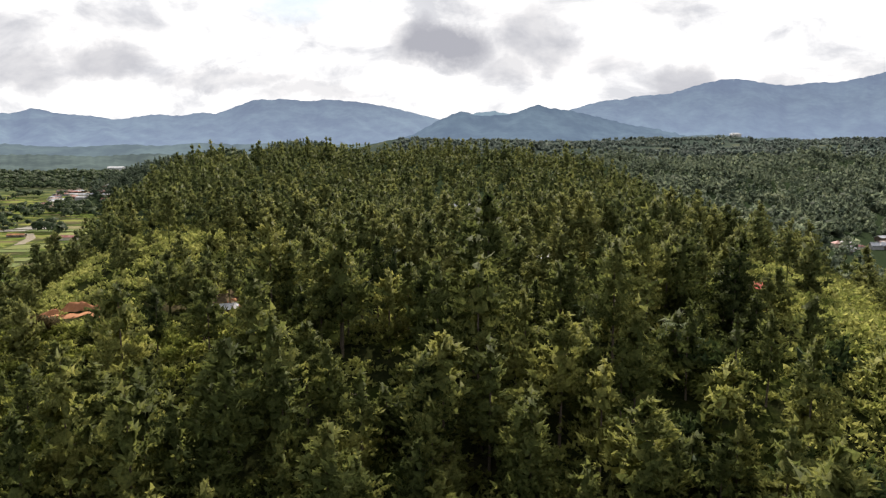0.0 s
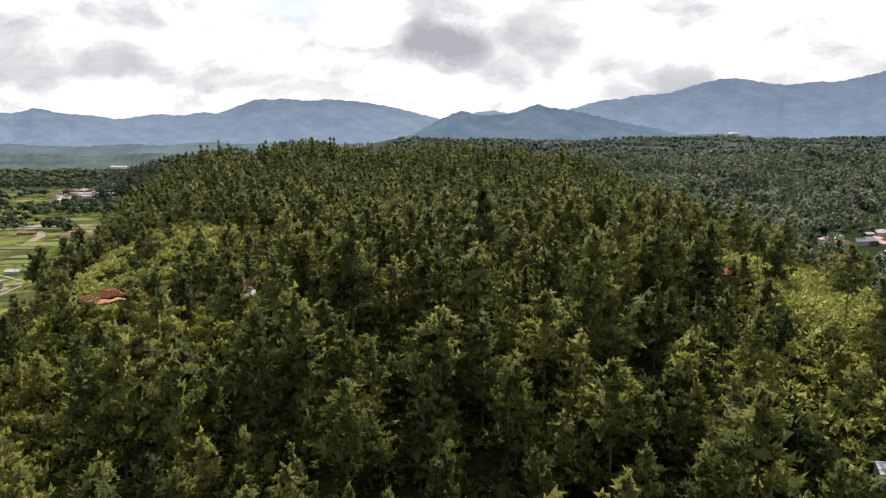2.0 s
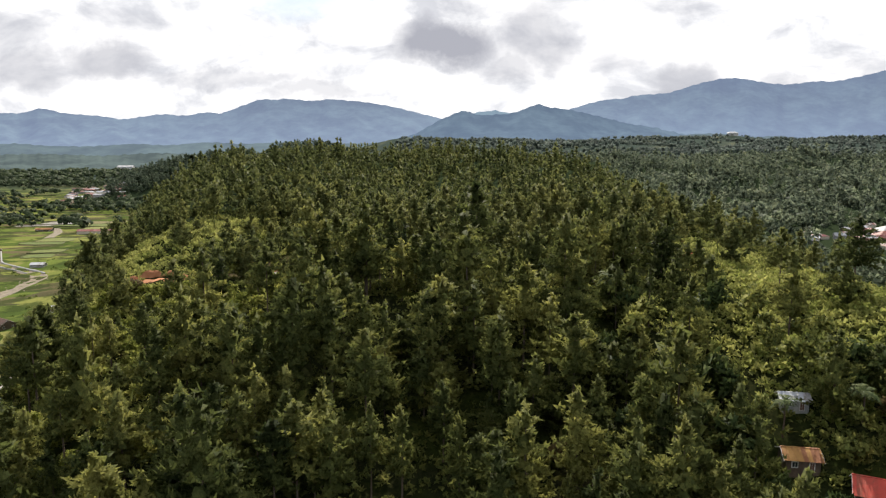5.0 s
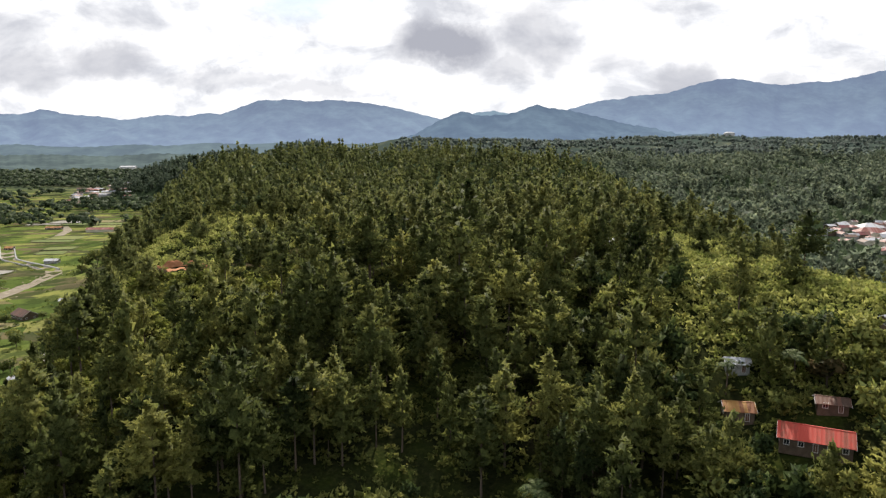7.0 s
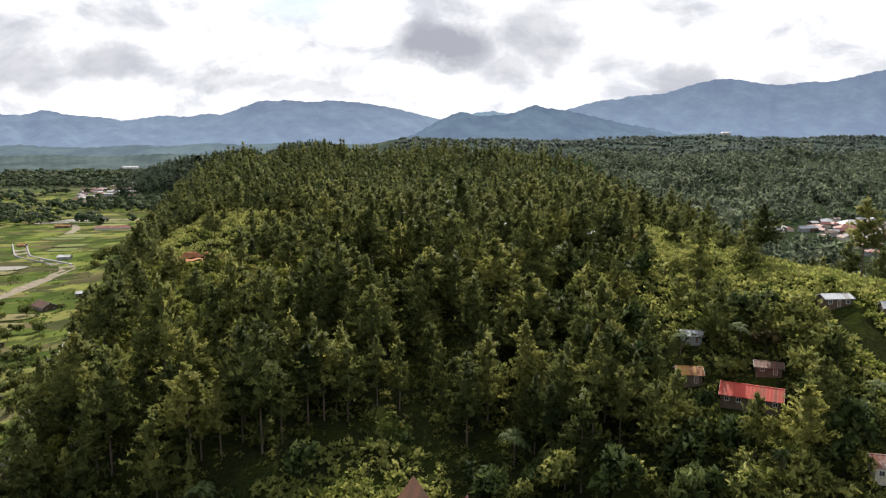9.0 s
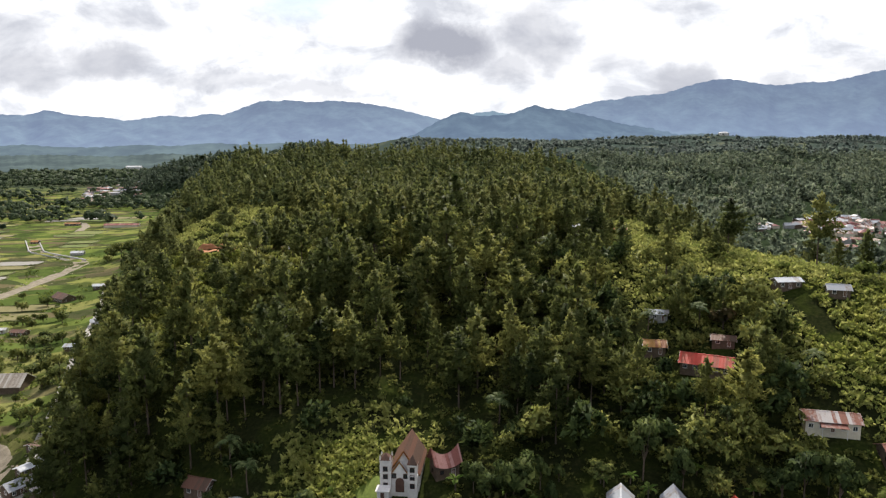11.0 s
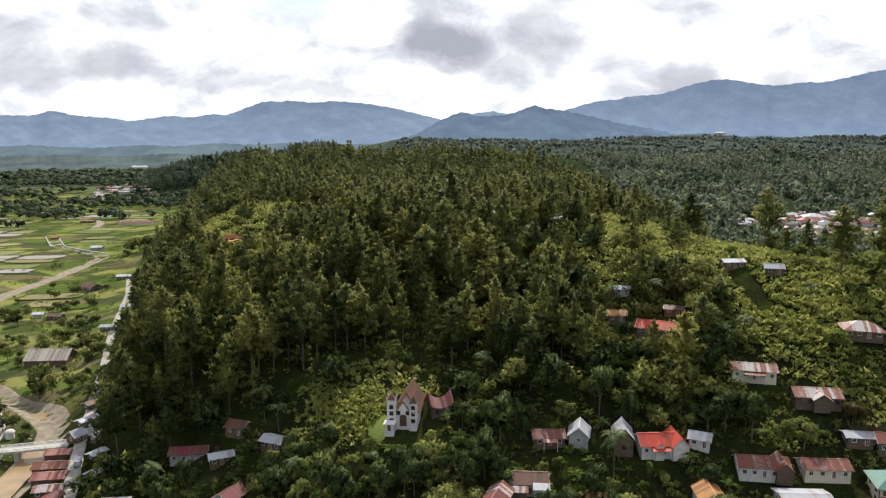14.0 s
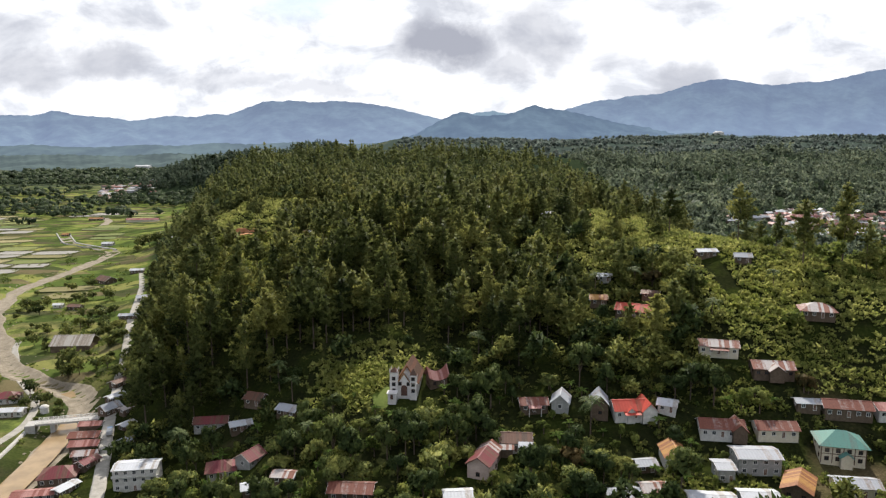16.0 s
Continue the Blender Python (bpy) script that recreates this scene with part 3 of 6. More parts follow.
def pine_crown(high, wide, bare, branches, each, size, fine=False):
    """An uneven spire of rising boughs, set with needle tufts, on the upper part of the stem; fine: True, or shoots to a tuft."""
    s = 1 - rng.uniform(0, 1, branches) ** 0.62
    shape = np.minimum(1.0, 0.5 + s * 2.4) * (1.0 - s) ** 0.72
    lean = rng.uniform(0, 6.28)
    a = rng.uniform(0, 6.28, branches)
    reach = wide * shape * rng.uniform(0.5, 1.25, branches) * (1 + 0.25 * np.cos(a - lean))
    q = np.linspace(0.3, 1.0, each)[None, :] if each > 1 else np.array([[0.7]])
    r = reach[:, None] * q + rng.normal(0, 0.12, (branches, each))
    z = (high * (bare + (0.97 - bare) * s))[:, None] + r * rng.uniform(-0.1, 0.5, (branches, 1)) + rng.normal(0, 0.2, (branches, each))
    a = a[:, None] + rng.normal(0, 0.12, (branches, each))
    c = np.stack([np.cos(a) * r, np.sin(a) * r, np.minimum(z, high - 0.3 * r)], -1).reshape(-1, 3)
    out = np.stack([np.cos(a), np.sin(a), np.full_like(a, 0.9)], -1).reshape(-1, 3) + rng.normal(0, 0.25, (branches * each, 3))
    tip = np.array([[0, 0, high - 0.8], [0.3, 0.2, high - 1.6], [-0.3, 0.1, high - 2.2]])
    c, out = np.concatenate([c, tip]), np.concatenate([out, [[0, 0, 1.0]] * 3])
    if fine is not True:
        return tufts(c, out, size * rng.uniform(0.8, 1.2, len(c)), fine or 4, 0.7, 0.44)
    inner = rng.uniform(0, 1, 44) ** 0.8
    b = rng.uniform(0, 6.28, 44)
    rr = wide * np.minimum(1.0, 0.5 + inner * 2.4) * (1.0 - inner) ** 0.9 * rng.uniform(0.15, 0.5, 44)
    core = np.stack([np.cos(b) * rr, np.sin(b) * rr, high * (bare + 0.03 + (0.9 - bare) * inner)], -1)
    away = np.stack([np.cos(b), np.sin(b), np.full(44, 0.4)], -1)
    return join(clumps(core, away + rng.normal(0, 0.3, (44, 3)), size * rng.uniform(0.7, 1.2, 44)), tufts(c, out, size * rng.uniform(0.6, 1.0, len(c)), 5, 0.8, 0.34))


def broad_trunk(high, wide):
    pieces = [tube([(0, 0, -0.8), (0.1, 0.05, high * 0.3), (0.2, -0.1, high * 0.6)], (0.3, 0.24, 0.13))]
    for _ in range(6):
        a, r = rng.uniform(0, 6.28), wide * rng.uniform(0.4, 0.75)
        pieces.append(tube([(0.1, 0, high * 0.3), (math.cos(a) * r * 0.5, math.sin(a) * r * 0.5, high * 0.55), (math.cos(a) * r, math.sin(a) * r, high * rng.uniform(0.65, 0.85))], (0.13, 0.09, 0.03), 5))
    return join(*pieces)


def broad_crown(high, wide, lobes, total, size, fine=False):
    """Several leafy lobes of different size, open towards the stem; fine None: plain masses for far woods."""
    a, r = rng.uniform(0, 6.28, lobes), wide * np.sqrt(rng.uniform(0.05, 0.6, lobes))
    mid = np.stack([np.cos(a) * r, np.sin(a) * r, high * rng.uniform(0.5, 0.85, lobes)], -1)
    mid[0] = (0, 0, high * 0.8)
    big = wide * rng.uniform(0.38, 0.62, lobes)
    pick = rng.integers(0, lobes, total)
    way = unit(rng.normal(size=(total, 3)) + (0, 0, 0.45))
    c = mid[pick] + way * (big[pick] * rng.uniform(0.75, 1.08, total))[:, None] * (1, 1, 0.8)
    if fine is None:
        return clumps(c, way, size * rng.uniform(0.7, 1.3, total))
    if not fine:
        return tufts(c, way + rng.normal(0, 0.3, (total, 3)), size * rng.uniform(0.7, 1.3, total), 4, 0.8, 0.42)
    cut = total // 3
    return join(clumps(c[:cut] - way[:cut] * 0.25 * wide * 0.3, way[:cut] + rng.normal(0, 0.3, (cut, 3)), size * rng.uniform(0.9, 1.5, cut)),
                tufts(c[cut:], way[cut:] + rng.normal(0, 0.4, (total - cut, 3)), size * rng.uniform(0.45, 0.8, total - cut), 5, 0.9, 0.42))


def crown_normals(v, f, soft):
    """Normals between those of each tuft and those of the crown's round outline, for soft foliage."""
    tri = np.cross(v[f[:, 1]] - v[f[:, 0]], v[f[:, 2]] - v[f[:, 0]])
    own = np.zeros_like(v)
    for i in range(3):
        np.add.at(own, f[:, i], tri)
    a, c = np.percentile(np.hypot(v[:, 0], v[:, 1]), 90), v[:, 2].max() / 2
    hull = unit(np.stack([v[:, 0] / a, v[:, 1] / a, (v[:, 2] - 0.7 * c) / (1.3 * c)], -1))
    own = unit(own)
    own = np.where(np.sum(own * hull, -1, keepdims=True) < 0, own * 0.3, own)
    return unit(own * (1 - soft) + hull * soft)


def give_normals(me, n):
    at = me.attributes.new("custom_normal", "FLOAT_VECTOR", "POINT")
    at.data.foreach_set("vector", np.ascontiguousarray(n, np.float32).ravel())


def part(name, data, mat, parent, label="", soft=0.0):
    """One mesh object under a thing or a part; data: a mesh, a bmesh or (vertices, triangles)."""
    if isinstance(data, tuple):
        raw, data = data, mesh_from(name, *data)
        if soft:
            give_normals(data, crown_normals(*raw, soft))
    elif isinstance(data, bmesh.types.BMesh):
        me = bpy.data.meshes.new(name)
        bmesh.ops.recalc_face_normals(data, faces=data.faces)
        data.to_mesh(me), data.free()
        data = me
    if mat and not data.materials:
        data.materials.append(mat)
    ob = new(name, data)
    ob.parent = parent
    return tagged(ob, label)


def stuff(name, templates, places, mat, label, category, soft=0.0):
    """Many plants too many to count as one object. places: rows of x, y, z, turn, size."""
    places = np.asarray(places, float)
    pick = rng.integers(0, len(templates), len(places))
    allv, allf, alln, n = [], [], [], 0
    for t, (v, f) in enumerate(templates):
        p = places[pick == t]
        if not len(p):
            continue
        c, s = np.cos(p[:, 3])[:, None], np.sin(p[:, 3])[:, None]
        x = (v[None, :, 0] * c - v[None, :, 1] * s) * p[:, 4:5] + p[:, 0:1]
        y = (v[None, :, 0] * s + v[None, :, 1] * c) * p[:, 4:5] + p[:, 1:2]
        z = v[None, :, 2] * p[:, 4:5] + p[:, 2:3]
        allv.append(np.stack([x, y, z], -1).reshape(-1, 3))
        allf.append((f[None] + (np.arange(len(p)) * len(v))[:, None, None] + n).reshape(-1, 3))
        n += len(p) * len(v)
        if soft:
            w = crown_normals(v, f, soft)[None]
            alln.append(np.stack([w[..., 0] * c - w[..., 1] * s, w[..., 0] * s + w[..., 1] * c, w[..., 2] + 0 * c], -1).reshape(-1, 3))
    me = mesh_from(name, np.concatenate(allv), np.concatenate(allf))
    if soft:
        give_normals(me, np.concatenate(alln))
    me.materials.append(mat)
    return tagged(new(name, me), label, category, kind="stuff")


def scatter(x0, x1, y0, y1, step, chance):
    """Uneven places over a stretch of the plan, kept by chance(x, y) from 0 to 1."""
    gx, gy = np.meshgrid(np.arange(x0, x1, step), np.arange(y0, y1, step))
    x = gx.ravel() + rng.uniform(-0.48, 0.48, gx.size) * step
    y = gy.ravel() + rng.uniform(-0.48, 0.48, gx.size) * step
    keep = rng.uniform(0, 1, x.size) < chance(x, y)
    return x[keep], y[keep]


def rows_at(x, y, low=0.8, high=1.2, sink=0.2):
    return np.stack([x, y, land(x, y) - sink, rng.uniform(0, 6.28, len(x)), rng.uniform(low, high, len(x))], -1)


def oval(x, y, cx, cy, rx, ry):
    """1 inside an oval, falling to 0 at its edge."""
    return np.clip(1.6 - 1.6 * (((x - cx) / rx) ** 2 + ((y - cy) / ry) ** 2), 0, 1)


KEEP_CLEAR = []     # round plots that stay free of trees: x, y, radius


def clear(x, y):
    ok = np.ones_like(x)
    for cx, cy, r in KEEP_CLEAR:
        ok = ok * (((x - cx) ** 2 + (y - cy) ** 2) > r * r)
    return ok


def yard(x, y):
    """1 in front of a house, where only low plants grow."""
    inside = np.zeros_like(x)
    for cx, cy, r in KEEP_CLEAR:
        inside = np.maximum(inside, (np.abs(x - cx) < r + 2) * (y < cy) * (y > cy - 15))
    return inside


def glades(x, y):
    """Open slopes of shrub and grass on the hill."""
    g = np.maximum(oval(x, y, 132, 150, 50, 62), oval(x, y, 124, 205, 44, 85)) * 0.95
    g = np.maximum(g, oval(x, y, -124, 282, 58, 100) * np.clip(0.85 + 0.3 * waves(x, y, 14, 1.5), 0.3, 0.95))
    g = np.maximum(g, oval(x, y, -108, 190, 52, 46) * 0.85)
    g = np.maximum(g, oval(x, y, 86, 150, 34, 30) * 0.65)
    g = np.maximum(g, oval(x, y, 0, 212, 36, 20) * 0.85)
    g = np.maximum(g, oval(x, y, 96, 130, 44, 27) * 0.85)
    g = np.maximum(g, oval(x, y, -16, 160, 26, 16) * 0.6)
    g = np.maximum(g, oval(x, y, -20, 48, 32, 27))
    g = np.maximum(g, oval(x, y, 170, 40, 45, 45))
    g = np.maximum(g, oval(x, y, 145, 66, 32, 38))
    g = np.maximum(g, oval(x, y, -90, 148, 50, 46) * 0.66)
    return g


def pine_chance(x, y):
    m = hill_mask(x, y)
    foot = smooth(34, 62, y + np.clip(x - 60, 0, 60) * 0.2 - 30 * oval(x, y, -12, 52, 44, 46))
    cover = np.maximum(np.where(y > 380, smooth(0.10, 0.26, m), smooth(0.12, 0.3, m)), 0.72 * (x > road_x(y) + 10) * smooth(330, 250, y) * (x < -60))
    edge = along(y, (30, 74), (80, 68), (120, 66), (150, 84), (200, 104), (290, 118), (330, 140), (380, 400))
    cover = cover * (1 - 0.92 * smooth(edge - 34, edge + 26, x))
    lone = 0.12 * oval(x, y, 118, 195, 62, 95) * clear(x, y)     # single pines on the east brow
    return lone + (1 - lone) * cover * ((x > road_x(y) + 11) | (y > 445)) * foot * (1 - 0.95 * glades(x, y)) * clear(x, y) * (0.80 + 0.2 * np.sign(waves(x, y, 13, 4.0)) + 0.15 * smooth(110, 60, y) - 0.2 * smooth(120, 160, y) * smooth(330, 280, y))


def broad_chance(x, y):
    m = hill_mask(x, y)
    low = smooth(70, 40, y) * (x > road_x(y) + 7)
    slope = smooth(30, 78, x) * smooth(20, 40, y - 0.0 * x + 60) * smooth(165, 100, y) * np.clip(0.75 + 0.5 * waves(x, y, 15, 2.0), 0.25, 0.97)
    return np.maximum(low * 0.95, slope) * (1 - 0.93 * glades(x, y)) * clear(x, y)

# ---- buildings ----


def box(bm, x0, x1, y0, y1, z0, z1):
    v = [bm.verts.new(p) for p in ((x0, y0, z0), (x1, y0, z0), (x1, y1, z0), (x0, y1, z0), (x0, y0, z1), (x1, y0, z1), (x1, y1, z1), (x0, y1, z1))]
    for f in ((0, 1, 5, 4), (1, 2, 6, 5), (2, 3, 7, 6), (3, 0, 4, 7), (4, 5, 6, 7), (3, 2, 1, 0)):
        bm.faces.new([v[i] for i in f])


def sheet(bm, a, b, c, d, thick=0.05):
    """One roofing sheet with four corners a, b (eave), c, d (ridge)."""
    low = [bm.verts.new(p) for p in (a, b, c, d)]
    top = [bm.verts.new((p[0], p[1], p[2] + thick)) for p in (a, b, c, d)]
    bm.faces.new(low[::-1]), bm.faces.new(top)
    for i in range(4):
        j = (i + 1) % 4
        bm.faces.new((low[i], low[j], top[j], top[i]))


def shared(name, mat, build):
    bm = bmesh.new()
    build(bm)
    me = bpy.data.meshes.new(name)
    bmesh.ops.recalc_face_normals(bm, faces=bm.faces)
    bm.to_mesh(me), bm.free()
    me.materials.append(mat)
    return me


def ring(bm, w, h, t=0.12, deep=0.10):
    box(bm, -w / 2 - t, -w / 2, -deep, 0.02, -t, h + t), box(bm, w / 2, w / 2 + t, -deep, 0.02, -t, h + t)
    box(bm, -w / 2, w / 2, -deep, 0.02, h, h + t), box(bm, -w / 2, w / 2, -deep, 0.02, -t, 0)
    box(bm, -0.03, 0.03, -deep * 0.8, 0.02, 0, h)


WINDOW_FRAME = shared("window_frame", TRIM, lambda bm: ring(bm, 1.1, 1.2))
DARK_FRAME = shared("window_frame", DARKTRIM, lambda bm: ring(bm, 1.1, 1.2))
PANE = shared("pane", GLASS, lambda bm: box(bm, -0.55, 0.55, -0.035, -0.005, 0, 1.2))
DOOR_FRAME = shared("door_frame", TRIM, lambda bm: ring(bm, 0.95, 2.05, 0.1, 0.08))
DOOR_LEAF = shared("door", DOOR, lambda bm: box(bm, -0.46, 0.46, -0.05, -0.01, 0.0, 2.05))


def opening(root, x, y, z, turn, frame_me, fill_me, names):
    f = part(names[0], frame_me, None, root)
    f.matrix_basis = pose(x, y, z, 0, 0, turn)
    part(names[1], fill_me, None, f)


def slope(bm, eaves, ridges, thick=0.06):
    """One slope of a roof: an eave line and a ridge line of as many points, with thickness and a low rib at each joint."""
    low, top = [], []
    for line in (eaves, ridges):
        low.append([bm.verts.new(p) for p in line])
        top.append([bm.verts.new((p[0], p[1], p[2] + thick + (0.05 if i % 2 else 0.0))) for i, p in enumerate(line)])
    n = len(eaves)
    for i in range(n - 1):
        bm.faces.new((top[0][i], top[0][i + 1], top[1][i + 1], top[1][i])), bm.faces.new((low[0][i + 1], low[0][i], low[1][i], low[1][i + 1]))
        for k in (0, 1):
            bm.faces.new((low[k][i], low[k][i + 1], top[k][i + 1], top[k][i]))
    for i in (0, n - 1):
        bm.faces.new((low[0][i], low[1][i], top[1][i], top[0][i]))


def roof_sheets(bm, w, d, h, rise, over, kind, lift):
    """Sheets up both slopes, or all four, with eaves that overhang."""
    half, wide = d / 2 + over, w / 2 + over
    drop = over * rise / (d / 2)
    flat = max(0.0, wide - half)
    xs = np.linspace(-wide, wide, max(9, round(wide * 2 / 0.48)))
    for side in (-1, 1):
        eaves, ridges = [], []
        for x in xs:
            q = max(0.02, min(1.0, (wide - abs(x)) / max(wide - flat, 0.1))) if kind == "hip" else 1.0
            c = lift * (x / wide) ** 2
            eaves.append((x, side * half, h - drop + c * 0.5))
            ridges.append((x, side * half * (1 - q), h - drop + (rise + drop) * q + c))
        slope(bm, eaves, ridges)
    if kind == "hip":
        ys = np.linspace(-half, half, max(9, round(half * 2 / 0.48)))
        for side in (-1, 1):
            q = [max(0.02, 1 - abs(y) / half) for y in ys]
            slope(bm, [(side * wide, y, h - drop) for y in ys], [(side * (wide - (wide - flat) * p), y, h - drop + (rise + drop) * p) for y, p in zip(ys, q)])


def house(label, x, y, w, d, h, turn, roof, walls, rise=1.8, kind="gable", over=0.6, lift=0.0, name="house", windows=True, porch="", dark=False, z=None, group="", front=False):
    """A house that stands at x, y: ridge along its width w, front towards its -y side."""
    ground_z = height(x, y) if z is None else z
    root = tagged(new(name), label, "building" if name in ("barn", "school") else name.replace("_", " "), group)
    root.matrix_basis = pose(x, y, ground_z, 0, 0, turn)
    KEEP_CLEAR.append((x, y, max(w, d) * 0.40 + (0.8 if group else 2.2)))
    if front:
        a = radians(turn)
        KEEP_CLEAR.append((x + math.sin(a) * (d / 2 + 4), y - math.cos(a) * (d / 2 + 4), max(2.5, w * 0.25)))
    bm = bmesh.new()
    box(bm, -w / 2, w / 2, -d / 2, d / 2, -1.5, h)
    if kind == "gable":
        for s in (-1, 1):
            e = s * (w / 2 - 0.08)
            a = [bm.verts.new(p) for p in ((e, -d / 2, h), (e, d / 2, h), (e, 0, h + rise * 0.97))]
            b = [bm.verts.new((p.co.x - s * 0.15, p.co.y, p.co.z)) for p in a]
            bm.faces.new(a), bm.faces.new(b[::-1])
            for i in range(3):
                bm.faces.new((a[i], a[(i + 1) % 3], b[(i + 1) % 3], b[i]))
    part("wall", bm, WALLS[walls], root)
    bm = bmesh.new()
    roof_sheets(bm, w, d, h, rise, over, kind, lift)
    top = part("roof", bm, ROOFS[roof], root)
    if kind == "gable" and not lift:
        bm = bmesh.new()
        box(bm, -w / 2 - over, w / 2 + over, -0.22, 0.22, h + rise + 0.0, h + rise + 0.09)
        part("ridge_cap", bm, ROOFS[roof], top)
        for s in (-1, 1):
            bm = bmesh.new()
            e = s * (w / 2 + over)
            drop = over * rise / (d / 2)
            for t in (-1, 1):
                sheet(bm, (e - 0.05, t * (d / 2 + over), h - drop - 0.18), (e + 0.05, t * (d / 2 + over), h - drop - 0.18), (e + 0.05, 0, h + rise - 0.18), (e - 0.05, 0, h + rise - 0.18), 0.22)
            part("bargeboard", bm, DARKTRIM if dark else TRIM, top)
    if windows:
        fr = DARK_FRAME if dark else WINDOW_FRAME
        storeys = max(1, int(h // 2.7))
        for s in range(storeys):
            n = max(2, int(w // 2.6))
            for i in range(n):
                px_ = -w / 2 + w * (i + 0.5) / n
                if s == 0 and i == n // 2:
                    opening(root, px_, -d / 2, 0.1, 0, DOOR_FRAME, DOOR_LEAF, ("door_frame", "door"))
                else:
                    opening(root, px_, -d / 2, 0.95 + 2.8 * s, 0, fr, PANE, ("window_frame", "pane"))
            for side in (-1, 1):
                for i in range(max(1, int(d // 4))):
                    opening(root, side * w / 2, -d / 2 + d * (i + 0.5) / max(1, int(d // 4)), 0.95 + 2.8 * s, 90 * side, fr, PANE, ("window_frame", "pane"))
    if porch:
        bm = bmesh.new()
        pw = w * 0.5
        cols = np.linspace(-pw / 2, pw / 2, 11)
        slope(bm, [(a, -d / 2 - 2.4, 2.1) for a in cols], [(a, -d / 2 - 0.1, 2.6) for a in cols])
        part("porch_roof", bm, ROOFS[porch], root)
        for s in (-1, 1):
            bm = bmesh.new()
            box(bm, s * pw / 2 * 0.9 - 0.07, s * pw / 2 * 0.9 + 0.07, -d / 2 - 2.25, -d / 2 - 2.1, -1.0, 2.12)
            part("porch_post", bm, TRIM, root)
    return root


def wing(root, x, y, w, d, h, turn, roof, walls, rise, over=0.5):
    """A cross wing or dormer under another house."""
    bm = bmesh.new()
    box(bm, -w / 2, w / 2, -d / 2, d / 2, -1.5, h)
    for s in (-1, 1):
        e = s * (w / 2 - 0.05)
        a = [bm.verts.new(p) for p in ((e, -d / 2, h), (e, d / 2, h), (e, 0, h + rise * 0.96))]
        b = [bm.verts.new((p.co.x - s * 0.12, p.co.y, p.co.z)) for p in a]
        bm.faces.new(a), bm.faces.new(b[::-1])
        for i in range(3):
            bm.faces.new((a[i], a[(i + 1) % 3], b[(i + 1) % 3], b[i]))
    body = part("wing_wall", bm, WALLS[walls], root)
    body.matrix_basis = pose(x, y, 0, 0, 0, turn)
    bm = bmesh.new()
    roof_sheets(bm, w, d, h, rise, over, "gable", 0.0)
    part("wing_roof", bm, ROOFS[roof], body)
    return body


# the village below the hill
red_house = house("house with bright red metal roof and white walls", 75, 13, 11.5, 7.5, 3.2, 3, "red", "white", 2.4, porch="red", front=True)
wing(red_house, 6.0, -0.5, 9.5, 5.0, 3.3, 90, "red", "white", 2.6)
wing(red_house, -0.4, -3.2, 3.0, 2.6, 2.9, 90, "red", "white", 1.3, 0.3)
house("small white house with pale sheet roof", 89, 14, 6, 5, 2.8, -25, "white", "white", 1.4)
house("narrow timber house with steep zinc roof", 65, 15, 9.0, 5.5, 4.2, 82, "grey", "wood", 2.6, lift=1.0, dark=True)
house("low house with rusty red sheet roof", 42, 19, 9.5, 6.0, 2.8, 2, "rust", "wood", 1.5, porch="pink", front=True)
house("house with steep zinc sheet roof", 52, 19, 7.5, 6.0, 3.2, 76, "grey", "grey", 2.6, front=True)
brown_house = house("white-walled house with faded brown roof", 34, 1, 10, 7.5, 3.4, -4, "brown", "white", 1.9, front=True)
wing(brown_house, 3.2, -4.2, 4.0, 3.6, 3.0, 0, "white", "white", 0.8)
wing(brown_house, -3.4, -4.6, 4.6, 3.4, 2.2, 0, "mixed", "wood", 0.7)
maroon_house = house("two-storey house with maroon and zinc roofs", 22, -14, 9, 7, 5.0, 68, "maroon", "pink", 2.2, dark=True, front=True)
wing(maroon_house, 7.5, 0.5, 6.5, 6.5, 4.6, 0, "mixed", "wood", 2.0)
house("shed with pale mint metal roof", 14, -31, 8, 6, 2.6, 5, "white", "grey", 0.9)
house("white house with ochre roof and gabled front", 84, -9, 9.5, 7.0, 4.6, 86, "orange", "white", 2.2, front=True)
house("shack with patched zinc roof", 74, -12, 6, 5, 2.5, 8, "grey", "wood", 0.9)
house("shack with rusted and zinc roof", 72, -27, 7.0, 6, 2.6, 4, "mixed", "wood", 1.2)
house("low building with pale corrugated roof", 87, -34, 12.5, 7, 2.8, -6, "white", "grey", 0.9)
long_rust = house("long house with rusty red roof", 104, 4, 14, 7.5, 3.2, -9, "rust", "white", 2.0, front=True)
wing(long_rust, 5.4, -0.6, 8.6, 4.6, 3.1, 90, "rust", "wood", 2.2)
house("long house with streaked rusty roof", 122, 3, 13, 7.0, 3.0, -4, "rust", "cream", 1.6, front=True)
house("concrete house under a big grey sheet roof", 109, -12, 13, 9, 5.6, -3, "grey", "grey", 1.0, front=True)
house("flat-fronted concrete annex with small roof", 97, -17, 5, 7, 4.2, -3, "grey", "grey", 0.6)
house("house with orange rusted roof seen from its gable", 116, -26, 12, 8, 3.2, 58, "orange", "wood", 2.0, dark=True)
green_house = house("two-storey cream house with hipped green roof", 139, -6, 13, 10, 6.4, -14, "green", "cream", 3.0, "hip", 1.0, dark=True, front=True)
wing(green_house, 0.6, -5.4, 3.0, 3.4, 3.0, 90, "green", "cream", 1.3)
for i in range(5):      # dark timber bands on the cream walls
    bm = bmesh.new()
    box(bm, -6.5 + i * 3.25 - 0.13, -6.5 + i * 3.25 + 0.13, -5.06, -4.99, 0, 6.4)
    part("timber_post", bm, DARKTRIM, green_house)
bm = bmesh.new()
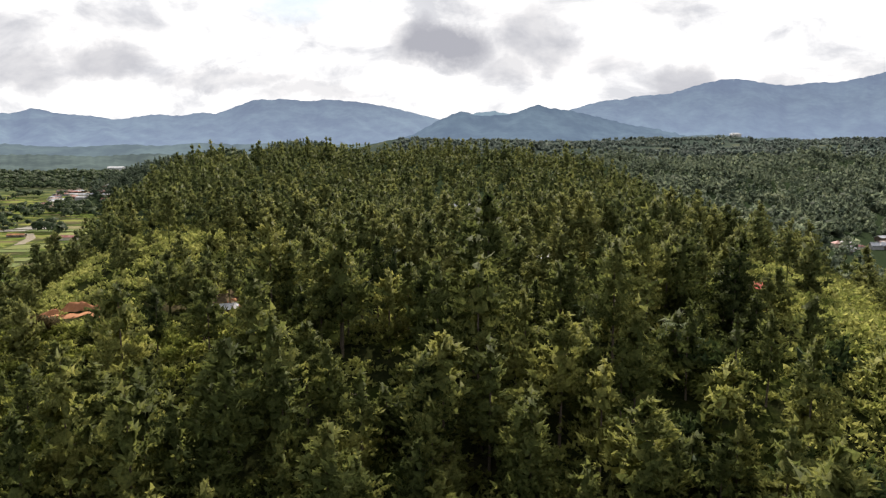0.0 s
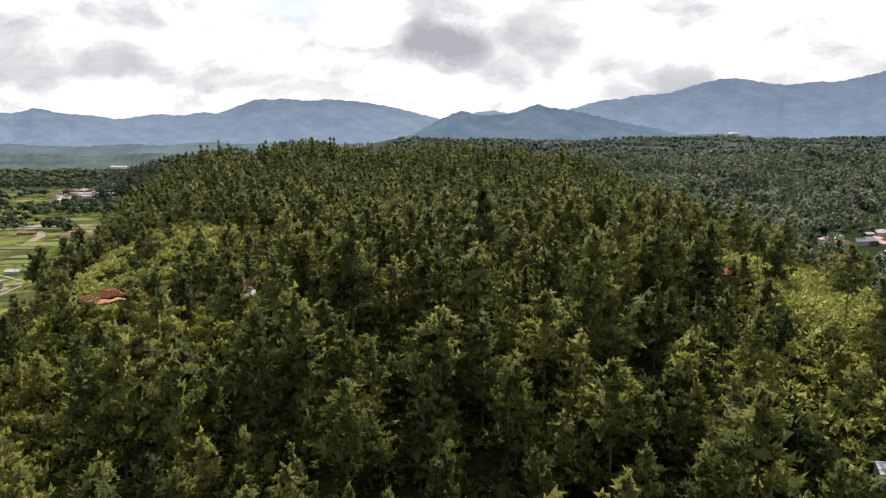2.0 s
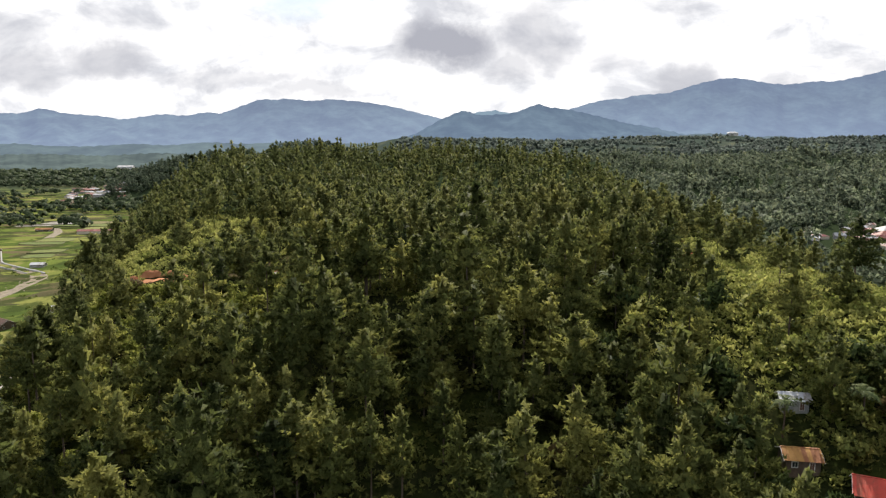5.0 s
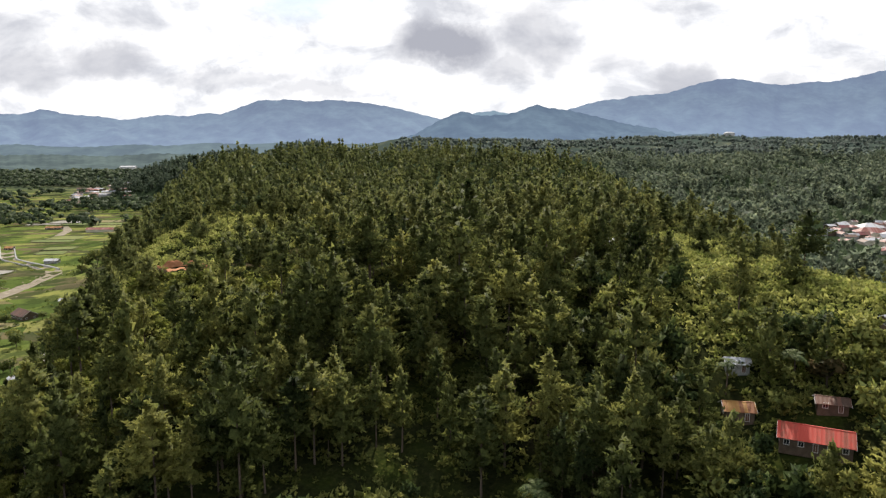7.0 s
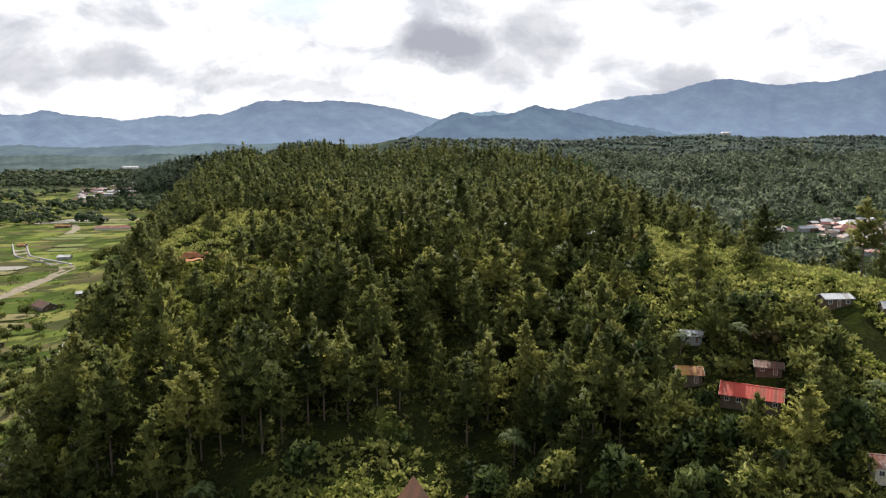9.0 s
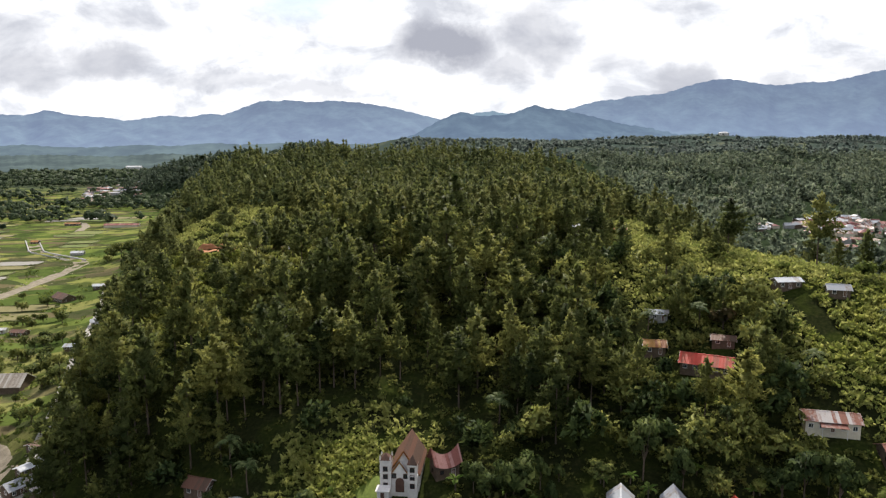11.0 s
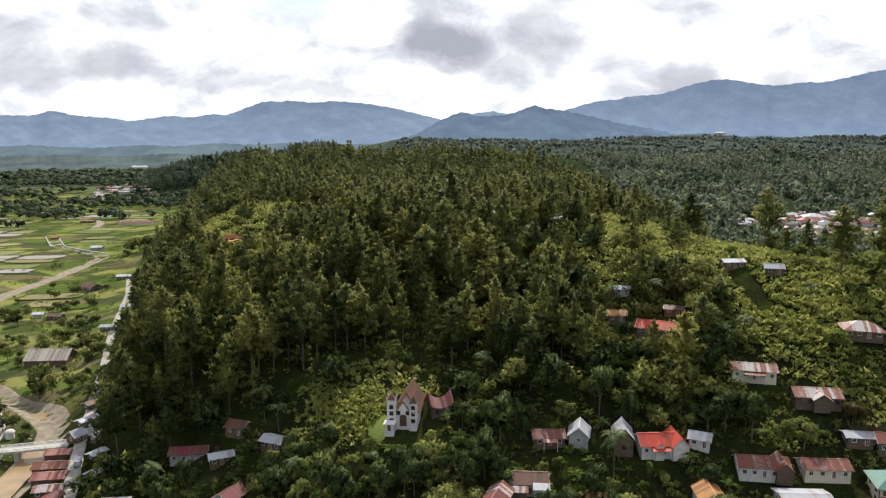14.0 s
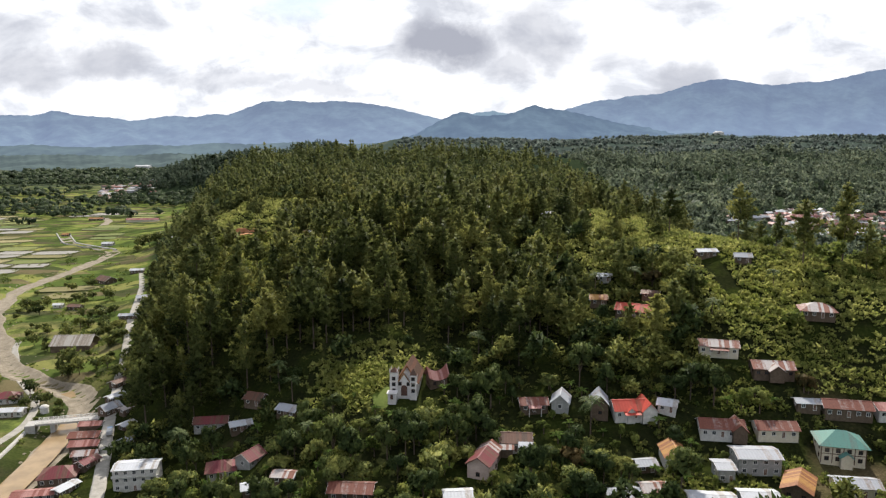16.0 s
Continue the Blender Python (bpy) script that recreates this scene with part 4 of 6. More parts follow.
box(bm, -6.5, 6.5, -5.05, -4.99, 3.0, 3.25)
part("timber_band", bm, DARKTRIM, green_house)
house("low house with patched zinc roof", 62, -31, 9, 6, 2.8, 6, "grey", "wood", 1.2)
house("house with dull white sheet roof", 101, -33, 10, 7, 3.0, -4, "white", "grey", 1.0)
house("shop with streaked zinc roof", 133, -26, 12, 7, 3.2, -8, "grey", "cream", 1.2)
house("long house with striped rusty roof", 149, 9, 15, 7, 3.2, -12, "rust", "wood", 1.8)
house("house with faded red and white roof", 163, 8, 9, 7, 3.0, -5, "pink", "white", 1.4)
house("small shed with blue-grey zinc roof", 137, 12, 7.5, 5, 2.6, -8, "grey", "wood", 0.8)
house_r = house("house with half-rusted roof and dark front gable", 131, 27, 14, 8, 3.2, -8, "mixed", "wood", 1.8, dark=True, front=True)
wing(house_r, 0.5, -3.2, 5.5, 5.0, 3.0, 90, "mixed", "wood", 1.8)
house("cream house with rust-striped roof on the slope", 116, 40, 14, 7, 3.2, -14, "mixed", "cream", 1.6, porch="rust", front=True)
house("long house with red metal roof between trees", 92, 70, 15.5, 8, 2.8, -26, "red", "wood", 2.2, front=True)
house("small house with tan sheet roof", 79, 84, 7, 6, 2.8, -10, "orange", "wood", 1.4)
house("low house with dull brown roof under trees", 101, 80, 7, 5, 2.2, -20, "brown", "wood", 1.0)
house("small hut with shiny zinc roof", 85, 100, 6, 4.5, 2.6, -12, "white", "grey", 1.0, front=True)
house("hut with hipped brown-grey roof on bare ground", 158, 49, 12, 9, 3.0, -18, "mixed", "wood", 2.2, "hip", 0.9)
house("small hut with zinc roof on the crest", 135, 108, 9, 5, 2.8, 4, "white", "wood", 1.0)
house("dark timber hut with grey roof", 148, 97, 7, 5, 2.6, -15, "grey", "wood", 1.4)
house("shiny-roofed hut on the hilltop", 75, 226, 9, 5, 2.6, 3, "white", "wood", 1.2)
house("red-roofed hut among hilltop pines", 98, 213, 7, 5, 2.6, -5, "red", "wood", 1.2)
house("white-roofed hut on the hilltop", 38, 268, 6, 4, 2.6, 12, "white", "grey", 1.0)
house("white-roofed hut among pines", 9, 300, 6.5, 4.5, 2.8, 0, "white", "wood", 1.1)
house("pale-roofed hut on the upper slope", 12, 424, 12, 6, 3.0, 0, "white", "wood", 1.3)
house("pale-roofed hut in the hill's hollow", -76, 236, 8, 5.5, 2.6, 20, "white", "wood", 1.2)
house("long house with dark red roof at the wood's edge", -86, 50, 13, 6.5, 3.0, 7, "maroon", "grey", 1.6, front=True)
house("house with pale sheet roof beside the wood", -71, 40, 8, 5, 2.8, 24, "white", "wood", 1.0, front=True)
house("hut with brown roof at the foot of the wood", -67, 49, 7.5, 6, 2.8, -18, "brown", "wood", 1.8, front=True)
house("hut with dull grey roof", -50, 34, 8, 6, 2.6, -22, "grey", "wood", 1.2)
house("house with hipped dark maroon roof", -70, 12, 9.5, 8, 3.2, 15, "maroon", "grey", 2.2, "hip", 0.8, front=True)
house("house with gabled dark maroon roof", -60, 14, 8, 7, 3.0, 62, "maroon", "grey", 2.2, front=True)
house("shack with white sheet roof", -53, -8, 7, 5, 2.6, 18, "white", "wood", 0.9)
house("shack with broken patched roof", -43, -6, 7, 5, 2.6, -6, "mixed", "wood", 0.8)
house("house with streaked rusty roof", -18, -25, 13, 7, 2.8, -4, "rust", "wood", 1.5)
# white building of three floors by the road
tall = house("white three-storey building with pale sheet roofs", -102, 16, 15, 8, 8.2, 8, "white", "white", 0.8, over=0.4, front=True)
bm = bmesh.new()
box(bm, -7.7, 7.7, -4.9, -4.0, 5.55, 5.75), box(bm, -7.7, 7.7, -4.9, -4.8, 5.75, 6.5)
part("balcony", bm, WALLS["white"], tall)
# shacks between road and river
house("shack with zinc gable roof by the bridge", -143, 80, 8, 6, 3.0, 60, "grey", "wood", 1.8)
house("shack with shiny roof beside the road", -147, 94, 8, 4.5, 2.6, 62, "white", "wood", 0.7)
house("wooden shack with rusted roof by the road", -153, 113, 10, 5, 2.6, 62, "brown", "wood", 0.9)
house("row shack with long rusty roof above the river", -144, 60, 12, 6.5, 3.0, 6, "rust", "wood", 1.2, windows=False)
house("row shack with pink faded roof above the river", -139, 50, 11, 6, 3.0, 8, "pink", "wood", 1.2, windows=False)
house("row shack with faded roof beside the road", -133, 39, 9, 5, 2.8, 10, "mixed", "wood", 1.0)
house("large house with hipped maroon roof by the river", -136, 25, 12.5, 9, 3.4, 12, "maroon", "wood", 2.4, "hip", 0.8)
house("low shed with pale rusted roof", -138, 12, 14, 5, 2.6, 10, "pink", "grey", 0.7)
house("stall with pale patched roof beside the road", -129, 66, 6, 4, 2.5, 64, "white", "wood", 0.6)
house("stall with zinc lean-to roof beside the road", -123, 52, 6, 4, 2.5, 64, "grey", "wood", 0.6)
house("stall with rusty lean-to roof beside the road", -134, 78, 6, 4, 2.5, 62, "mixed", "wood", 0.6)
house("shack with pale streaked roof above the river", -146, 69, 9, 5, 2.8, 8, "pink", "wood", 0.9, windows=False)
house("shack with patched maroon roof above the river", -128, 31, 7, 4.5, 2.6, 64, "maroon", "wood", 1.0)
house("low stall with white tarpaulin roof", -128, 15, 8, 4, 2.4, 66, "white", "wood", 0.5)
house("low shed with broken pale roof by the river", -133, 2, 9, 5, 2.5, 10, "mixed", "wood", 0.7)
house("house with brown hipped roof on the far bank", -205, 104, 11, 8, 3.0, 10, "maroon", "white", 2.0, "hip")
house("pale-roofed low house on the far bank", -192, 86, 11, 5, 2.8, 6, "white", "white", 0.7)
house("barn with weathered grey corrugated roof", -217, 190, 23, 15, 4.0, 4, "weathered", "wood", 4.4, name="barn", windows=False)
house("brown-roofed farmhouse in the valley", -296, 392, 17, 11, 3.2, -35, "brown", "wood", 3.0)
house("farm hut with a white sheet roof", -282, 425, 12, 6, 2.8, 10, "white", "wood", 1.2)
house("grey-roofed low farm building", -205, 243, 17, 6, 2.6, 3, "grey", "wood", 0.9)
house("small hut with brown roof in the fields", -272, 294, 10, 6, 2.6, -10, "brown", "wood", 1.2)
house("small hut with white roof in the fields", -288, 300, 7, 5, 2.6, 5, "white", "white", 0.8)
house("long school building with faded red roof", -470, 872, 50, 9, 3.6, 2, "pink", "cream", 2.2, name="school", windows=False)
house("field hut with pale roof", -405, 622, 13, 8, 2.8, 5, "white", "grey", 1.6)
house("field hut with yellowed roof", -510, 720, 9, 7, 2.6, 0, "orange", "wood", 1.6)
house("red-roofed hut in the paddies", -560, 905, 22, 8, 3.0, 3, "orange", "wood", 1.6)
house("white roadside house below the hill", -262, 498, 14, 9, 3.4, 30, "white", "white", 1.6)
house("roadside house with pale roof", -252, 455, 13, 8, 3.2, 20, "white", "white", 1.4)
house("roadside house with zinc roof", -222, 300, 10, 7, 2.8, 25, "grey", "white", 1.4)

# bare yards between the lower houses
KEEP_CLEAR.extend([(-217, 172, 10), (-205, 168, 8), (130, -3, 5), (129, -11, 5), (147, -14, 6), (140, -18, 6), (118, -4, 3)])
# small clearings below the hilltop huts
KEEP_CLEAR.extend([(x, y - q, 5.5) for x, y in ((135, 108), (75, 226), (-76, 236), (9, 300), (38, 268)) for q in (8, 16, 24, 32)])

# water tank with a white dome by the lane
tank = tagged(new("water_tank"), "white domed water tank beside the lane", "water tank")
tank.matrix_basis = pose(-179, 90, height(-179, 90)) @ Matrix.Scale(0.72, 4)
part("tank_body", tube([(0, 0, -0.5), (0, 0, 3.6), (0, 0, 3.65)], (2.6, 2.6, 2.5), 16), WALLS["white"], tank)
part("dome", tube([(0, 0, 3.65), (0, 0, 4.4), (0, 0, 5.0), (0, 0, 5.3)], (3.0, 2.6, 1.6, 0.05), 16), WALLS["white"], tank)

# the chapel on its mound, with a saddle-roofed house beside it
chapel = tagged(new("chapel"), "white chapel with two front towers and steep brown roof", "chapel")
chapel.matrix_basis = pose(-3.5, 36, height(-3.5, 33), 0, 0, -6)
KEEP_CLEAR.extend([(-3, 33, 11), (-5, 22, 6), (-14, 25, 4)])
bm = bmesh.new()
box(bm, -4.0, 4.0, -6, 8, -2, 5.0)
for e, t in ((-6, 1), (8, -1)):
    a = [bm.verts.new(p) for p in ((-4.0, e, 5.0), (4.0, e, 5.0), (0, e, 10.6))]
    b = [bm.verts.new((p.co.x, p.co.y + 0.3 * t, p.co.z)) for p in a]
    bm.faces.new(a), bm.faces.new(b)
    for i in range(3):
        bm.faces.new((a[i], a[(i + 1) % 3], b[(i + 1) % 3], b[i]))
part("wall", bm, WALLS["bright"], chapel)
bm = bmesh.new()
for s in (-1, 1):
    cols = np.linspace(-6.6, 8.6, 33)
    slope(bm, [(s * 4.5, y, 4.4) for y in cols], [(0, y, 11.0) for y in cols], 0.08)
part("roof", bm, ROOFS["brown"], chapel, "steep dark brown sheet roof")
bm = bmesh.new()
for s in (-1, 1):
    sheet(bm, (s * 4.55, -6.75, 4.3), (s * 4.2, -6.75, 4.3), (0, -6.75, 10.7), (0, -6.75, 11.2), 0.25)
part("bargeboard", bm, ROOFS["orange"], chapel, "ochre verge boards")
for tx_, th, tw, cap in ((-4.7, 8.9, 3.0, 1.6), (2.6, 7.9, 2.5, 2.4)):
    bm = bmesh.new()
    box(bm, tx_ - tw / 2, tx_ + tw / 2, -8.6, -8.6 + tw, -2, th)
    box(bm, tx_ - tw / 2 - 0.15, tx_ + tw / 2 + 0.15, -8.75, -8.45 + tw, th, th + 0.3)
    box(bm, tx_ - tw / 2 - 0.1, tx_ + tw / 2 + 0.1, -8.7, -8.5 + tw, th * 0.62, th * 0.62 + 0.22)
    tower = part("tower", bm, WALLS["bright"], chapel)
    bm = bmesh.new()
    rim = [bm.verts.new((tx_ + a * tw * 0.56, -8.6 + tw / 2 + b * tw * 0.56, th + 0.31)) for a, b in ((-1, -1), (1, -1), (1, 1), (-1, 1))]
    top = bm.verts.new((tx_, -8.6 + tw / 2, th + 0.31 + cap))
    bm.faces.new(rim)
    for i in range(4):
        bm.faces.new((rim[i], rim[(i + 1) % 4], top))
    part("tower_roof", bm, ROOFS["brown"], tower, "brown pyramid roof")
    if tx_ < 0:
        for dx in (-1, 1):
            for dy in (0, 1):
                cx, cy = tx_ + dx * (tw / 2 - 0.1), -8.5 + dy * (tw - 0.2)
                part("pinnacle", tube([(cx, cy, th + 0.25), (cx, cy, th + 1.1), (cx, cy, th + 1.9)], (0.26, 0.22, 0.02), 4), WALLS["bright"], tower)
    for zz in (1.6, 4.0, 6.2):
        opening(chapel, tx_, -8.6, zz, 0, DARK_FRAME, PANE, ("window_frame", "pane"))
bm = bmesh.new()
box(bm, -3.2, 1.35, -7.9, -6, -2, 5.4)
v = [bm.verts.new(p) for p in ((-3.2, -7.9, 5.4), (1.35, -7.9, 5.4), (-0.9, -7.9, 8.3), (-3.2, -6.2, 5.4), (1.35, -6.2, 5.4), (-0.9, -6.2, 8.3))]
for f in ((0, 1, 2), (3, 5, 4), (0, 2, 5, 3), (1, 4, 5, 2)):
    bm.faces.new([v[i] for i in f])
part("porch_wall", bm, WALLS["bright"], chapel)
bm = bmesh.new()        # verge boards of the porch gable
for s in (-1, 1):
    sheet(bm, (-0.92 + s * 2.6, -8.05, 5.1), (-0.92 + s * 2.2, -8.05, 5.1), (-0.92, -8.05, 8.3), (-0.92, -8.05, 8.75), 0.2)
part("porch_verge", bm, ROOFS["orange"], chapel, "ochre verge boards")
bm = bmesh.new()        # a round-headed doorway
arch = [(-1.2, 0.0), (1.2, 0.0)] + [(1.2 * math.cos(a), 2.9 + 1.2 * math.sin(a)) for a in np.linspace(0, math.pi, 11)]
front_ = [bm.verts.new((-0.9 + x, -7.97, z)) for x, z in arch]
back_ = [bm.verts.new((-0.9 + x, -7.86, z)) for x, z in arch]
bm.faces.new(front_)
for i in range(len(arch)):
    j = (i + 1) % len(arch)
    bm.faces.new((front_[i], front_[j], back_[j], back_[i]))
part("door", bm, DARKTRIM, chapel, "dark round-headed double door")
for wx_ in (-2.5, 0.7):
    opening(chapel, wx_, -7.9, 4.0, 0, DARK_FRAME, PANE, ("window_frame", "pane"))
bm = bmesh.new()
box(bm, -6.4, -3.4, -12.2, -9.4, -2, 2.2), box(bm, -6.8, -3.0, -12.6, -9.0, 2.2, 2.4)
porch_ = part("gate_lodge", bm, WALLS["bright"], chapel, "small white entrance porch")
bm = bmesh.new()
box(bm, -5.4, -4.4, -12.26, -12.19, 0, 1.9)
part("doorway", bm, DARKTRIM, porch_)
house("saddle-roofed timber house with faded red roof", 6.8, 37, 7.0, 5.0, 3.4, 22, "pink", "wood", 2.2, over=0.7, lift=2.6, name="traditional_house", dark=True)
house("saddle-roofed house among trees by the town", 262, 300, 12, 9, 5.0, 80, "grey", "wood", 4.5, over=0.9, lift=1.6, name="traditional_house", dark=True)

# mown lawn before the chapel
lawn_a = np.linspace(0, 2 * math.pi, 29)[:-1]
lawn_r = [0.0, 0.35, 0.7, 1.0]
lawn_x = np.concatenate([-13.0 + np.cos(lawn_a) * 5.5 * r * (1 + 0.2 * np.sin(lawn_a * 3) + 0.12 * np.sin(lawn_a * 7)) for r in lawn_r])
lawn_y = np.concatenate([30 + np.sin(lawn_a) * 6.5 * r * (1 + 0.15 * np.cos(lawn_a * 4)) for r in lawn_r])
lawn_i = np.arange(28 * 4).reshape(4, 28)
lawn_f = np.stack([lawn_i[:-1], lawn_i[1:], np.roll(lawn_i[1:], -1, 1), np.roll(lawn_i[:-1], -1, 1)], -1).reshape(-1, 4)
lawn_me = mesh_from("lawn", np.stack([lawn_x, lawn_y, land(lawn_x, lawn_y) + np.repeat([0.3, 0.3, 0.3, -0.1], 28)], -1), lawn_f)
lawn_me.materials.append(LAWN)
tagged(new("lawn", lawn_me), "bright green mown lawn before the chapel", "lawn", kind="structure")
KEEP_CLEAR.append((-13, 29, 5.5))

# ---- roads, river, bridge, fields ----


def ribbon(name, way, half, y0, y1, mat, label, category, lift=0.2, step=4.0, level=None, wobble=0.0):
    """A strip along way(y) -> x that lies on the land."""
    ys = np.arange(y0, y1 + step, step)
    xs = way(ys)
    tx_, ty_ = np.gradient(xs), np.gradient(ys)
    n = np.hypot(tx_, ty_)
    nx, ny = ty_ / n, -tx_ / n
    cols = np.linspace(-1, 1, 13)
    wide = half * (1 + wobble * waves(ys, ys * 0.3, 11, 1.0))
    gx = xs[:, None] + nx[:, None] * cols * wide[:, None]
    gy = ys[:, None] + ny[:, None] * cols * wide[:, None]
    z = (land(gx, gy) if level is None else level(gy)) + lift
    z[:, 0] -= lift + 0.25
    z[:, -1] -= lift + 0.25
    i = np.arange(gx.size).reshape(gx.shape)
    faces = np.stack([i[:-1, :-1], i[:-1, 1:], i[1:, 1:], i[1:, :-1]], -1).reshape(-1, 4)
    me = mesh_from(name, np.stack([gx, gy, z], -1).reshape(-1, 3), faces)
    me.materials.append(mat)
    return tagged(new(name, me), label, category, kind="structure")


ribbon("road", road_x, 2.6, -260, 430, ASPHALT, "pale worn valley road at the hill's foot", "road", 0.22)
ribbon("riverbed", river_x, 7.0, -300, 700, SAND, "sandy riverbed with stones", "riverbed", 0.35, 3.0, wobble=0.22)
ribbon("water", lambda y: river_x(y) - 1.0, 5.5, -300, 118, RIVER, "brown muddy river water", "river", 0.0, 3.0, level=lambda y: y * 0 - 14.45)
ribbon("river_water", lambda y: river_x(y) + 2 * np.sin(y / 23), 3.0, 120, 640, RIVER, "shallow brown water among stones", "river", 0.32)
ribbon("lane", lambda y: along(y, (-300, -195), (50, -180), (77, -179), (103, -190), (140, -222), (201, -262), (260, -275)), 2.0, -200, 205, ASPHALT, "pale lane on the far bank", "road", 0.25)
ribbon("field_road", lambda y: along(y, (780, -496), (853, -521), (890, -532), (935, -562)), 6.0, 795, 935, SAND, "pale dirt road through the paddies", "road", 0.4)

bridge = tagged(new("bridge"), "concrete road bridge with railings over the river", "bridge")
bridge.matrix_basis = pose(-160, 74, 0, 0, 0, 14)
bm = bmesh.new()
box(bm, -12, 14, -2.8, 2.8, -10.9, -10.1)
part("deck", bm, CONCRETE, bridge)
for px_ in (-5, 6):
    bm = bmesh.new()
    box(bm, px_ - 0.9, px_ + 0.9, -2.6, 2.6, -17.5, -10.9)
    part("pier", bm, CONCRETE, bridge)
for s in (-1, 1):
    bm = bmesh.new()
    box(bm, -12, 14, s * 2.7 - 0.1, s * 2.7 + 0.1, -9.35, -9.15), box(bm, -12, 14, s * 2.7 - 0.08, s * 2.7 + 0.08, -9.8, -9.68)
    rail = part("railing", bm, TRIM, bridge, "pale painted railing")
    bm = bmesh.new()
    box(bm, -0.1, 0.1, -0.1, 0.1, -10.1, -9.1)
    post_me = None
    for i in range(14):
        if post_me is None:
            p_ = part("post", bm, TRIM, rail)
            post_me = p_.data
        else:
            p_ = part("post", post_me, None, rail)
        p_.location = (-11.6 + i * 1.95, s * 2.7, 0)
bm = bmesh.new()
box(bm, -16, -11.8, -3.2, 3.2, -17, -10.4)
part("abutment", bm, CONCRETE, bridge)
bm = bmesh.new()
box(bm, 13.8, 18, -3.2, 3.2, -17, -10.4)
part("abutment", bm, CONCRETE, bridge)

ribbon("embankment_wall", lambda y: river_x(y) - 17, 0.7, -120, 68, CONCRETE, "grey concrete flood wall along the river", "wall", 0.9)

ribbon("channel_wall", lambda y: river_x(y) - 8.5, 0.7, 585, 735, WALLS["grey"], "stone wall along the field channel", "wall", 1.2)
ribbon("channel_wall", lambda y: river_x(y) + 8.5, 0.7, 585, 735, WALLS["grey"], "stone wall along the field channel", "wall", 1.2)

# river stones
sx, sy = [], []
for _ in range(900):
    q = rng.uniform(-60, 620)
    sx.append(float(river_x(np.array(q))) + rng.normal(0, 7)), sy.append(q)
sx, sy = np.array(sx), np.array(sy)
stuff("river_stones", [clumps(np.array([[0, 0, 0.15], [0.1, 0, 0.1]]), np.array([[0, 0.1, 1.0], [0.3, 0, 1.0]]), np.array([0.6, 0.5]), 0.2)], rows_at(sx, sy, 0.5, 1.7, 0.0), SAND, "pale boulders in the riverbed", "stones")


def paddy(x, y, w, d, turn, mat, z_up, label):
    """A field: a level plot with an uneven outline inside a low grassy bund."""
    z = height(x, y) + z_up
    root = tagged(new("rice_field"), label, "field", "rice fields of the valley")
    root.matrix_basis = pose(x, y, z, 0, 0, turn)
    a = np.linspace(0, 2 * math.pi, 17)[:-1]
    r = 1 / np.maximum(np.abs(np.cos(a)) ** 6 + np.abs(np.sin(a)) ** 6, 0.01) ** (1 / 6) * rng.uniform(0.9, 1.08, 16)
    ox, oy = np.cos(a) * r * w / 2, np.sin(a) * r * d / 2
    bm = bmesh.new()
    top = [bm.verts.new((p, q, 0.05)) for p, q in zip(ox, oy)]
    low = [bm.verts.new((p, q, -1.5)) for p, q in zip(ox, oy)]
    bm.faces.new(top)
    for i in range(16):
        bm.faces.new((low[i], low[(i + 1) % 16], top[(i + 1) % 16], top[i]))
    part("plot", bm, mat, root)
    bm = bmesh.new()
    rings = [[bm.verts.new((p * s, q * s, zz)) for p, q in zip(ox, oy)] for s, zz in ((0.985, 0.0), (0.985, 0.4), (1.0 + 2.0 / w, 0.4), (1.0 + 3.5 / w, -1.6))]
    for lo, hi in zip(rings, rings[1:]):
        for i in range(16):
            bm.faces.new((lo[i], lo[(i + 1) % 16], hi[(i + 1) % 16], hi[i]))
    part("bund", bm, BUND, root)


FIELDS = ((RICE, "green rice field with grassy bund"), (STUBBLE, "yellow stubble rice field"), (FLOODED, "flooded rice field shining with water"), (RICE, "green rice field with grassy bund"))
yy = 225.0
while yy < 1000:
    deep = rng.uniform(17, 26) * (1 + yy / 1400)
    xx = float(road_x(np.array(yy))) - 34 - rng.uniform(0, 12)
    while xx > -0.64 * (yy + 221) - 60:
        wide = rng.uniform(34, 62)
        cx, cy = xx - wide / 2, yy + rng.uniform(-3, 3)
        off = min(abs(cx + s * wide * 0.4 - float(river_x(np.array(cy + t * deep * 0.4)))) for s in (-1, 0, 1) for t in (-1, 0, 1))
        if off > 19 and all((cx - a) ** 2 + (cy - b) ** 2 > (wide * 0.45 + c * 0.8) ** 2 for a, b, c in KEEP_CLEAR) and hill_mask(cx + wide / 2, cy) < 0.12 and rng.uniform() < 0.82:
            pick = rng.choice(4, p=(0.28, 0.27, 0.25, 0.2))
            mat, lab = FIELDS[pick]
            if 430 < cy < 490 and -470 < cx < -330:
                mat, lab = FIELDS[2]
            paddy(cx, cy, wide * 0.96, deep * 0.92, rng.uniform(-7, 7) + 6, mat, rng.uniform(0.2, 0.7), lab)
        xx -= wide + 2
    yy += deep + 1.5

